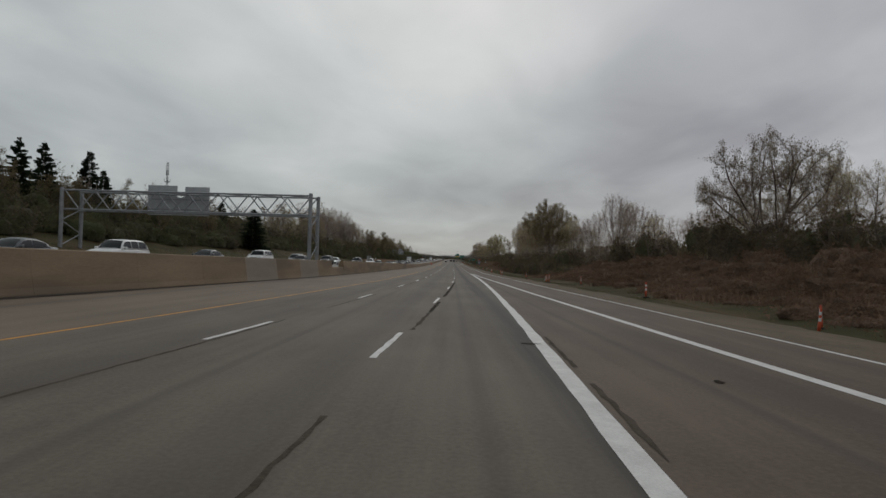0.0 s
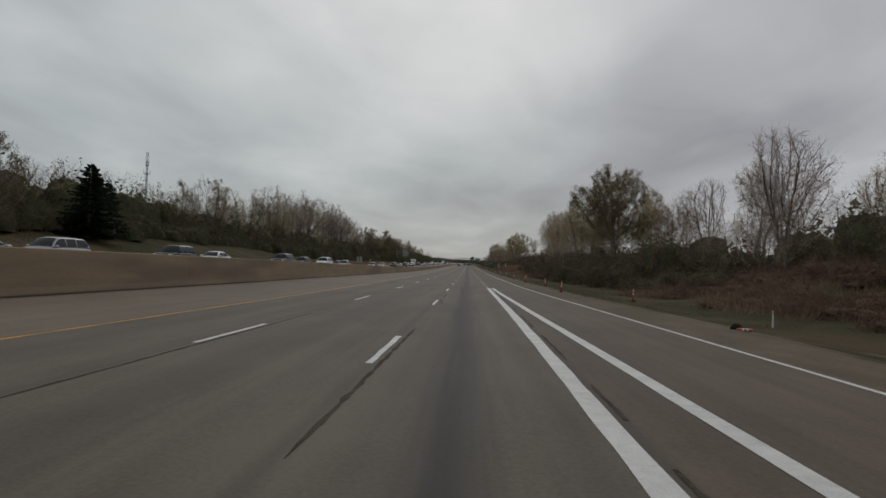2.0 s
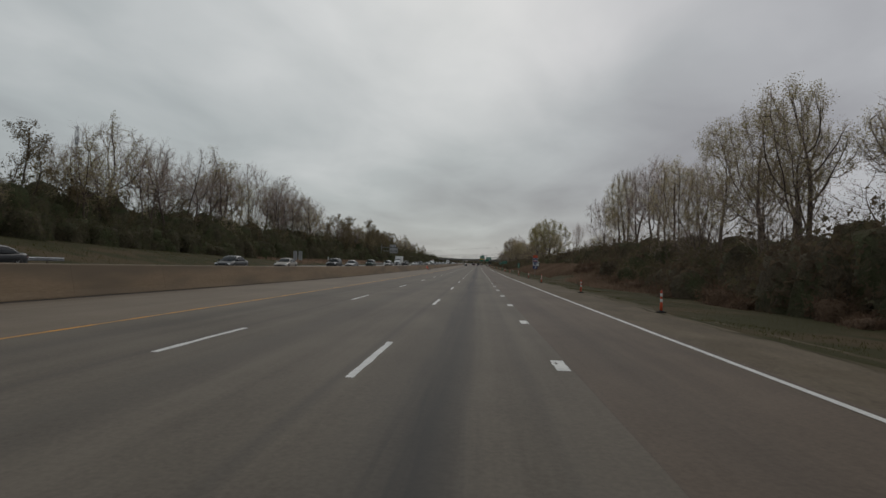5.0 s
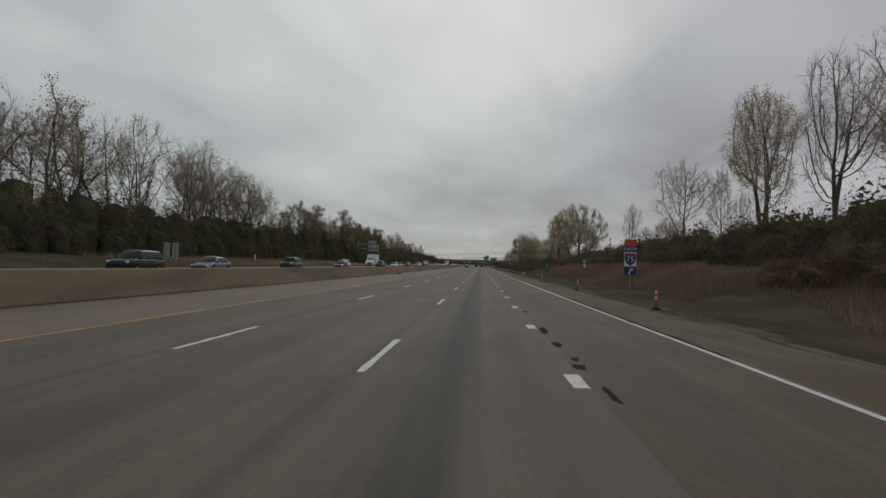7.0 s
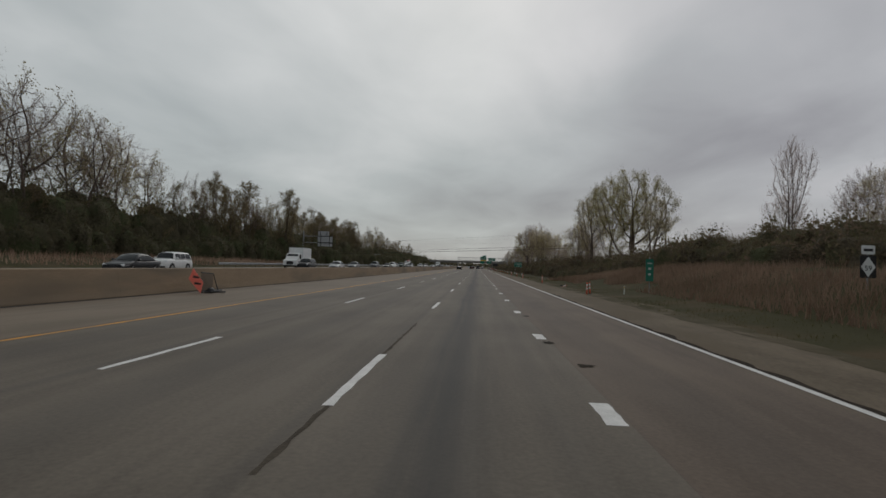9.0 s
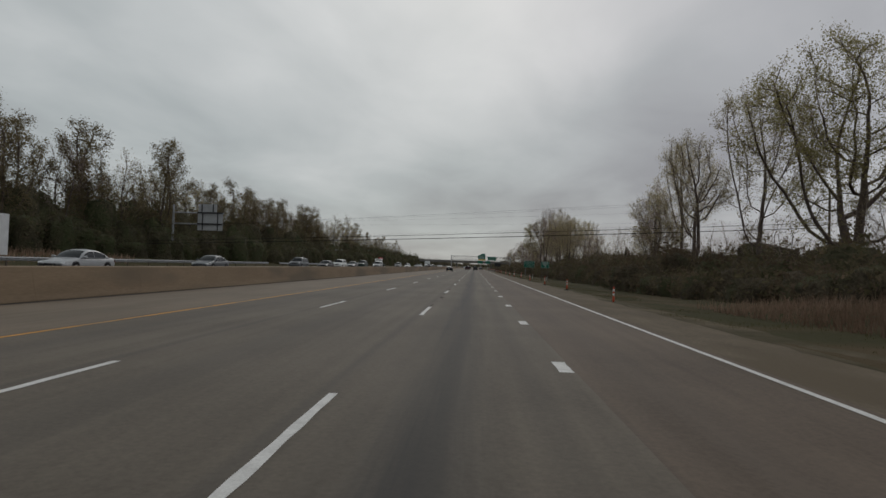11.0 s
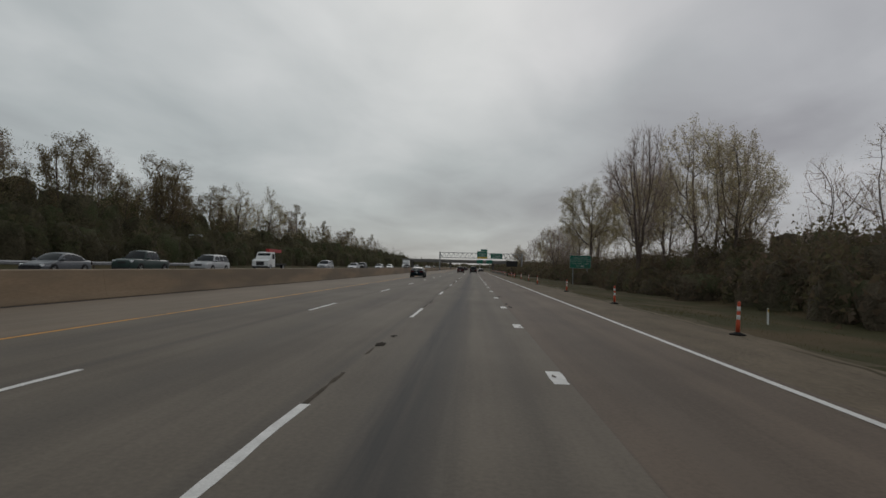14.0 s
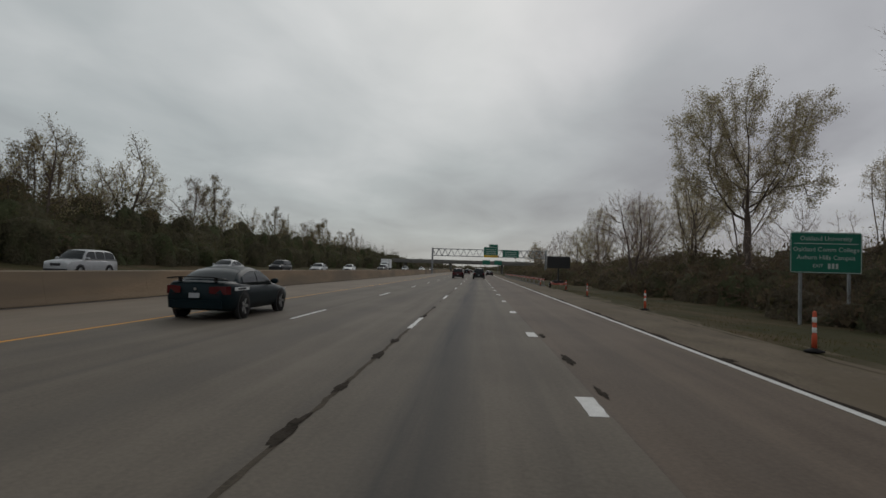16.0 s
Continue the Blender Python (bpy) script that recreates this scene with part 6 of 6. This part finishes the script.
def car_parts(style, paint):
    ln, w, nose, tail, belt, roof, ws, rf, rr_, rw, wr_, axles = STYLES[style]
    f, b = ln / 2, -ln / 2
    sill = 0.24
    out = []

    def ring(y, half, top, low=sill, crown=0.02):
        pts = [(half * 0.84, low), (half * 0.96, low + 0.08), (half, low + 0.24), (half, (low + top) / 2 + 0.08), (half * 0.975, top - 0.16), (half * 0.93, top - 0.06), (half * 0.85, top - 0.005), (half * 0.6, top + crown * 0.6)]
        return [(x, y, z) for x, z in pts] + [(0, y, top + crown)] + [(-x, y, z) for x, z in reversed(pts)] + [(0, y, low)]

    hood_y = ws + 0.1
    stations = [(f, 0.72, nose - 0.22, 0.34), (f - 0.06, 0.84, nose - 0.1, 0.26), (f - 0.28, 0.95, nose - 0.02, sill), (f - 0.8, 1.0, nose + 0.05, sill), (hood_y, 1.0, belt, sill), (0.2, 1.0, belt, sill), (-0.9, 1.0, belt + 0.01, sill), (rw, 1.0, tail, sill), (b + 0.5, 0.975, tail, sill), (b + 0.24, 0.93, tail - 0.01, 0.28), (b + 0.09, 0.86, tail - 0.04, 0.31), (b, 0.76, tail - 0.1, 0.37)]
    out.append(("body", mesh_data("body", Mesh().loft([ring(y, w * k, t, lo) for y, k, t, lo in stations]), paint, True), "", None))
    gw, tw = w * 0.92, w * 0.70
    foot = tail if style != "pickup" else belt

    def roof_z(y):
        return lerp(y, (rw, foot - 0.02), ((rr_ + rw) / 2, foot + 0.56 * (roof - foot)), (rr_, roof - 0.07), (rr_ + 0.25, roof - 0.025), ((rf + rr_) / 2, roof), (rf - 0.3, roof - 0.012), (rf, roof - 0.06), ((rf + ws) / 2, belt + 0.55 * (roof - belt)), (ws, belt - 0.02))

    def half_at(z):
        k = max(0.0, (z - belt) / (roof - belt))
        return gw - (gw - tw) * k ** 1.25

    def over(y, u):
        """A point of the greenhouse's upper face, u from -1 to 1 across."""
        t_ = roof_z(y)
        h_ = half_at(t_)
        return Vector((h_ * u, y + (0.12 if y > rf else -0.1 if y < rr_ else 0.0) * (1 - u * u), t_ - 0.055 * u ** 6 + 0.03 * (1 - u * u)))

    ys = [rw + (rr_ - rw) * i / 4 for i in range(5)] + [rr_ + 0.12, rr_ + 0.25] + [rr_ + 0.25 + (rf - 0.3 - rr_ - 0.25) * i / 4 for i in range(1, 5)] + [rf - 0.12] + [rf + (ws - rf) * i / 4 for i in range(5)]
    us = [-1, -0.93, -0.75, -0.4, 0, 0.4, 0.75, 0.93, 1]
    rings = []
    for y in ys:
        zt = over(y, 1).z
        zm = (belt - 0.05 + zt) / 2
        rings.append([Vector((-gw, y, belt - 0.05)), Vector((-half_at(zm), y, zm))] + [over(y, u) for u in us] + [Vector((half_at(zm), y, zm)), Vector((gw, y, belt - 0.05))])
    out.append(("cabin", mesh_data("cabin", Mesh().loft(rings), paint, True), "", None))

    def bowed(name, y0, y1, sgn):
        m_ = Mesh()
        for i in range(5):
            y = y0 + (y1 - y0) * (0.06 + 0.86 * i / 4)
            for u in (-0.9, -0.6, -0.2, 0.2, 0.6, 0.9):
                m_.v.append(over(y, u) + Vector((0, 0.012 * sgn, 0.012)))
        m_.f = [(6 * j + i, 6 * j + i + 1, 6 * j + i + 7, 6 * j + i + 6) for j in range(4) for i in range(5)]
        out.append((name, mesh_data(name, m_, GLASS, True), "", None))

    bowed("windscreen", ws, rf, 1)
    bowed("rear_window", rw, rr_, -1)
    first, last = ws - 0.3, rw + (0.42 if style in ("sedan", "charger") else 0.25)
    cuts = {"sedan": (0, 0.47, 0.5, 1.0), "charger": (0, 0.47, 0.5, 1.0), "pickup": (0, 0.5, 0.54, 1.0)}.get(style, (0, 0.32, 0.35, 0.64, 0.67, 1.0))
    for sd in (1, -1):
        for i in range(0, len(cuts), 2):
            m_ = Mesh()
            for j in range(7):
                y = first + (last - first) * (cuts[i] + (cuts[i + 1] - cuts[i]) * j / 6)
                lo_ = belt + 0.05
                hi_ = max(lo_ + 0.02, roof_z(y) - 0.1)
                m_.v += [Vector((sd * (half_at(lo_) + 0.006), y, lo_)), Vector((sd * (half_at((lo_ + hi_) / 2) + 0.012), y, (lo_ + hi_) / 2)), Vector((sd * (half_at(hi_) + 0.006), y, hi_))]
            m_.f = [(3 * j + q_, 3 * j + q_ + 1, 3 * j + q_ + 4, 3 * j + q_ + 3) for j in range(6) for q_ in (0, 1)]
            out.append(("side_window", mesh_data("side_window", m_, GLASS), "", None))
    for sd in (1, -1):
        x = sd * w
        out.append(("mirror", mesh_data("mirror", Mesh().loft([[(sd * (w * 0.95 + q), ws - 0.3 + d, belt + 0.06 + dz) for d, dz in ((0, -0.07 * k), (0.1, -0.09 * k), (0.17, 0), (0.1, 0.09 * k), (0, 0.08 * k))] for q, k in ((0.0, 0.35), (0.06, 0.9), (0.16, 1.0), (0.22, 0.6))]), paint, True), "", None))
        hx = sd * w * 0.66
        out.append(("headlight", mesh_data("headlight", Mesh().loft([[(hx - 0.2, f - 0.22, nose - 0.22), (hx + 0.2, f - 0.22, nose - 0.22), (hx + 0.2, f - 0.22, nose - 0.05), (hx - 0.2, f - 0.22, nose - 0.05)], [(hx - 0.16, f - 0.0 - 0.03 * 1, nose - 0.22), (hx + 0.14, f - 0.05, nose - 0.22), (hx + 0.14, f - 0.07, nose - 0.09), (hx - 0.16, f - 0.05, nose - 0.09)]]), LAMP), "clear headlight", None))
        x0_, x1_, zlo, zhi = {"charger": (0.42, 0.87, tail - 0.34, tail - 0.12), "sedan": (0.5, 0.87, tail - 0.33, tail - 0.13)}.get(style, (0.62, 0.87, tail - 0.38, tail - 0.06))
        lamp_ = [[(sd * w * x0_, b - 0.03, zlo + 0.03), (sd * w * (x0_ + x1_) / 2, b - 0.03, zlo), (sd * w * x1_, b + 0.05, zlo), (sd * w * x1_, b + 0.06, zhi), (sd * w * (x0_ + x1_) / 2, b - 0.03, zhi), (sd * w * x0_, b - 0.03, zhi - 0.02)]]
        lamp_.append([(x_ * (1.075 if abs(x_) > w * 0.85 else 1.0), b + 0.25, z_) for x_, y_, z_ in lamp_[0]])
        out.append(("tail_light", mesh_data("tail_light", Mesh().loft(lamp_), TAIL), "red tail light", None))
    out.append(("rear_bumper", mesh_data("rear_bumper", Mesh().box(-w * 0.78, w * 0.78, b - 0.05, b + 0.3, 0.34, 0.55, 0.05), paint if style in ("sedan", "charger") else TRIM), "", None))
    out.append(("front_bumper", mesh_data("front_bumper", Mesh().box(-w * 0.8, w * 0.8, f - 0.25, f + 0.05, 0.3, 0.5, 0.06), TRIM), "", None))
    out.append(("grille", mesh_data("grille", Mesh().box(-w * 0.36, w * 0.36, f - 0.1, f + 0.012, nose - 0.32, nose - 0.16, 0.02), TRIM), "", None))
    out.append(("plate", mesh_data("plate", Mesh().box(-0.15, 0.15, b - 0.06, b - 0.045, 0.62, 0.75), PLATE), "blank pale number plate", None))
    if style == "pickup":
        out.append(("bed_opening", mesh_data("bed_opening", Mesh().box(-w * 0.82, w * 0.82, b + 0.1, rw - 0.08, tail + 0.021, tail + 0.03), TRIM), "", None))
    if style == "charger":
        m_ = Mesh()
        arc = lambda x: tail + 0.105 - 0.05 * (x / 0.8) ** 4
        m_.loft([[(x, b + 0.0, arc(x)), (x, b + 0.22, arc(x) - 0.005), (x, b + 0.22, arc(x) + 0.012), (x, b - 0.01, arc(x) + 0.03)] for x in (-0.8, -0.76, -0.68, -0.5, -0.25, 0, 0.25, 0.5, 0.68, 0.76, 0.8)])
        for x in (-0.5, 0.5):
            m_.box(x - 0.03, x + 0.03, b + 0.08, b + 0.2, tail - 0.01, tail + 0.105)
        out.append(("spoiler", mesh_data("spoiler", m_, TRIM), "black rear spoiler", None))
        for sd in (1, -1):
            x = sd * w
            out.append(("quarter_stripe", mesh_data("quarter_stripe", Mesh().box(min(x * 0.99, x * 1.004), max(x * 0.99, x * 1.004), -2.15, -1.15, 0.82, 0.91), SIGN_WHITE), "white stripe on the rear quarter", None))
            out.append(("stripe_lettering", mesh_data("stripe_lettering", Mesh().box(min(x * 1.004, x * 1.006), max(x * 1.004, x * 1.006), -1.95, -1.4, 0.84, 0.89), BLACK), "unreadable dark lettering", None))
        out.append(("trunk_badge", mesh_data("trunk_badge", Mesh().box(-0.035, 0.035, b - 0.02, b - 0.01, tail - 0.23, tail - 0.17), CHROME), "", None))
    for y in axles:
        for sd in (1, -1):
            arch = Mesh().lathe([(wr_ * 1.17, sd * w * 0.9), (wr_ * 1.17, sd * (w + 0.004)), (wr_ * 0.99, sd * (w + 0.004))], 20, "x", (0, y, wr_), caps=False)
            out.append(("wheel_arch", mesh_data("wheel_arch", arch, TRIM), "", None))
            out.append(("wheel", None, "", (sd, y, wr_, w)))
    return out


def vehicle(style, colour, s, x, h=0.0, oncoming=False, label="", name="car", category="car", group=""):
    key = (style, colour)
    if key not in MODELS:
        MODELS[key] = car_parts(style, PAINTS[colour])
    t = thing(name, stand(s, x, h, 180 if oncoming else 0), label, category, group)
    for pname, data, plabel, wheel in MODELS[key]:
        if wheel is None:
            part(pname, data, None, t, plabel)
            continue
        sd, y, r_, w = wheel
        if r_ not in WHEELS:
            WHEELS[r_] = wheel_meshes(r_, 0.23)
        tyre, rim, spokes = WHEELS[r_]
        holder = part("wheel", tyre, None, t)
        holder.matrix_basis = Matrix.Translation((sd * (w - 0.085), y, r_)) @ Matrix.Rotation(0 if sd > 0 else math.pi, 4, "Z")
        part("rim", rim, None, holder)
        part("spokes", spokes, None, holder)
    return t


vehicle("charger", "teal", 515.2, -5.85, label="very dark teal sedan with rear spoiler and alloy wheels")
AHEAD = "traffic ahead"
for style, colour, s, x, lab in (("suv", "maroon", 598, -1.6, "dark maroon sport utility car seen from behind"), ("pickup", "black", 597, 2.0, "black pickup truck seen from behind"), ("sedan", "grey", 662, 1.7, "dark grey sedan far ahead"), ("suv", "black", 690, -1.8, "black sport utility car far ahead"),
                                 ("sedan", "black", 655, 5.0, "black sedan in the exit lane"), ("suv", "grey", 735, 1.7, "grey sport utility car far ahead"), ("sedan", "silver", 760, -5.4, "silver sedan far ahead"), ("sedan", "maroon", 790, -1.8, "dark red sedan far ahead")):
    vehicle(style, colour, s, x, label=lab, group=AHEAD)
KIND_WORDS = {"sedan": "sedan", "suv": "sport utility car", "minivan": "minivan", "boxy": "boxy wagon", "pickup": "pickup truck"}
for style, colour, s, x in (("sedan", "grey", 31, -24), ("suv", "white", 39, -23), ("suv", "grey", 46, -27.5), ("sedan", "grey", 55, -24), ("boxy", "white", 66, -22.6), ("sedan", "black", 89, -24), ("suv", "black", 112, -25), ("sedan", "white", 120, -25), ("suv", "black", 136, -23), ("suv", "white", 158, -23), ("sedan", "black", 186, -27),
                            ("suv", "black", 162, -28), ("sedan", "grey", 172, -22.6), ("sedan", "black", 213, -24), ("sedan", "champagne", 230, -24), ("suv", "black", 256, -24), ("sedan", "grey", 266, -23), ("boxy", "green", 291, -24), ("sedan", "black", 319, -24), ("boxy", "white", 327, -25.5), ("suv", "black", 366, -25), ("sedan", "silver", 376, -22.7), ("sedan", "grey", 397, -24.2), ("suv", "grey", 431, -26), ("sedan", "black", 440, -24),
                            ("boxy", "white", 450, -24), ("sedan", "grey", 471, -26), ("pickup", "green", 480, -25.5), ("suv", "silver", 487, -23), ("suv", "silver", 533.5, -24), ("sedan", "silver", 553, -23), ("suv", "black", 577, -26), ("sedan", "silver", 586, -23), ("sedan", "white", 612, -24), ("suv", "black", 640, -22), ("sedan", "grey", 700, -24), ("suv", "silver", 726, -27), ("sedan", "white", 744, -22), ("minivan", "silver", 101, -28), ("suv", "white", 770, -25), ("sedan", "black", 790, -22)):
    words = KIND_WORDS[style]
    vehicle(style, colour, s, x, far_side_h(s) + 0.004, True, "%s %s in the oncoming lanes" % (colour, words), group="oncoming traffic")


def truck(s, x, box, label):
    h = far_side_h(s) + 0.004
    t = thing("truck", stand(s, x, h, 180), label, "truck", "oncoming traffic")
    wp = PAINTS["white"]
    part("cab", Mesh().loft([[(-1.1, 3.6, 0.55), (1.1, 3.6, 0.55), (1.1, 3.6, 1.35), (-1.1, 3.6, 1.35)], [(-1.1, 2.55, 0.5), (1.1, 2.55, 0.5), (1.1, 2.55, 1.6), (-1.1, 2.55, 1.6)], [(-1.1, 2.1, 0.5), (1.1, 2.1, 0.5), (0.98, 2.05, 2.5), (-0.98, 2.05, 2.5)], [(-1.1, 0.75, 0.5), (1.1, 0.75, 0.5), (0.98, 0.75, 2.6), (-0.98, 0.75, 2.6)]]), wp, t, "white painted cab")
    part("windscreen", Mesh().quad((-0.92, 2.5, 1.66), (0.92, 2.5, 1.66), (0.86, 2.12, 2.4), (-0.86, 2.12, 2.4)), GLASS, t)
    for sd in (-1, 1):
        part("side_window", Mesh().quad((sd * 1.075, 1.9, 1.65), (sd * 1.075, 1.0, 1.65), (sd * 1.005, 1.0, 2.35), (sd * 1.005, 1.85, 2.35)), GLASS, t)
        part("headlight", Mesh().box(sd * 0.85 - 0.18, sd * 0.85 + 0.18, 3.5, 3.62, 0.8, 1.02), LAMP, t)
    part("bumper", Mesh().box(-1.1, 1.1, 3.55, 3.75, 0.4, 0.62, 0.05), TRIM, t)
    part("grille", Mesh().box(-0.55, 0.55, 3.55, 3.64, 0.72, 1.24, 0.02), TRIM, t, "dark slatted grille")
    for sd in (-1, 1):
        part("fender", Mesh().loft([[(sd * 0.8, 3.3, 0.6), (sd * 1.16, 3.3, 0.6), (sd * 1.16, 3.2, 1.0), (sd * 0.8, 3.2, 1.0)], [(sd * 0.8, 2.7, 0.95), (sd * 1.2, 2.7, 0.95), (sd * 1.2, 2.7, 1.2), (sd * 0.8, 2.7, 1.2)], [(sd * 0.8, 2.1, 0.6), (sd * 1.16, 2.1, 0.6), (sd * 1.16, 2.15, 1.0), (sd * 0.8, 2.15, 1.0)]]), wp, t)
        part("mirror", Mesh().box(sd * 1.25 - 0.08, sd * 1.25 + 0.08, 1.95, 2.05, 1.6, 2.1, 0.02), TRIM, t)
    part("chassis", Mesh().box(-0.55, 0.55, -3.8, 3.2, 0.5, 0.75), TRIM, t)
    if box:
        part("cargo_box", Mesh().box(-1.22, 1.22, -4.0, 0.6, 0.95, 3.5, 0.04), SIGN_WHITE, t, "white cargo box")
    else:
        part("flat_bed", Mesh().box(-1.15, 1.15, -4.0, 0.5, 0.8, 1.0, 0.03), TRIM, t)
        part("crane_base", Mesh().box(-0.45, 0.45, -0.3, 0.4, 1.0, 2.6, 0.05), SIGN_RED, t, "red crane column")
        part("crane_boom", Mesh().box(-0.25, 0.25, -4.2, 0.9, 2.6, 3.05, 0.04), SIGN_RED, t, "red folded crane boom")
    for y in (2.7, -2.6):
        for sd in (-1, 1):
            w_ = part("wheel", Mesh().lathe([(0.25, -0.15), (0.46, -0.15), (0.5, -0.1), (0.5, 0.1), (0.46, 0.15), (0.25, 0.15)], 16, "x", (sd * 0.98, y, 0.5), caps=False), RUBBER, t)
            part("rim", Mesh().lathe([(0.03, -0.155), (0.28, -0.155), (0.28, 0.155), (0.03, 0.155)], 12, "x", (sd * 0.98, y, 0.5)), CHROME, t)


truck(514, -27, False, "white flatbed truck with folded red crane")
truck(663, -25, True, "white box truck in the oncoming lanes")
truck(372, -28.5, True, "white delivery truck in the oncoming lanes")
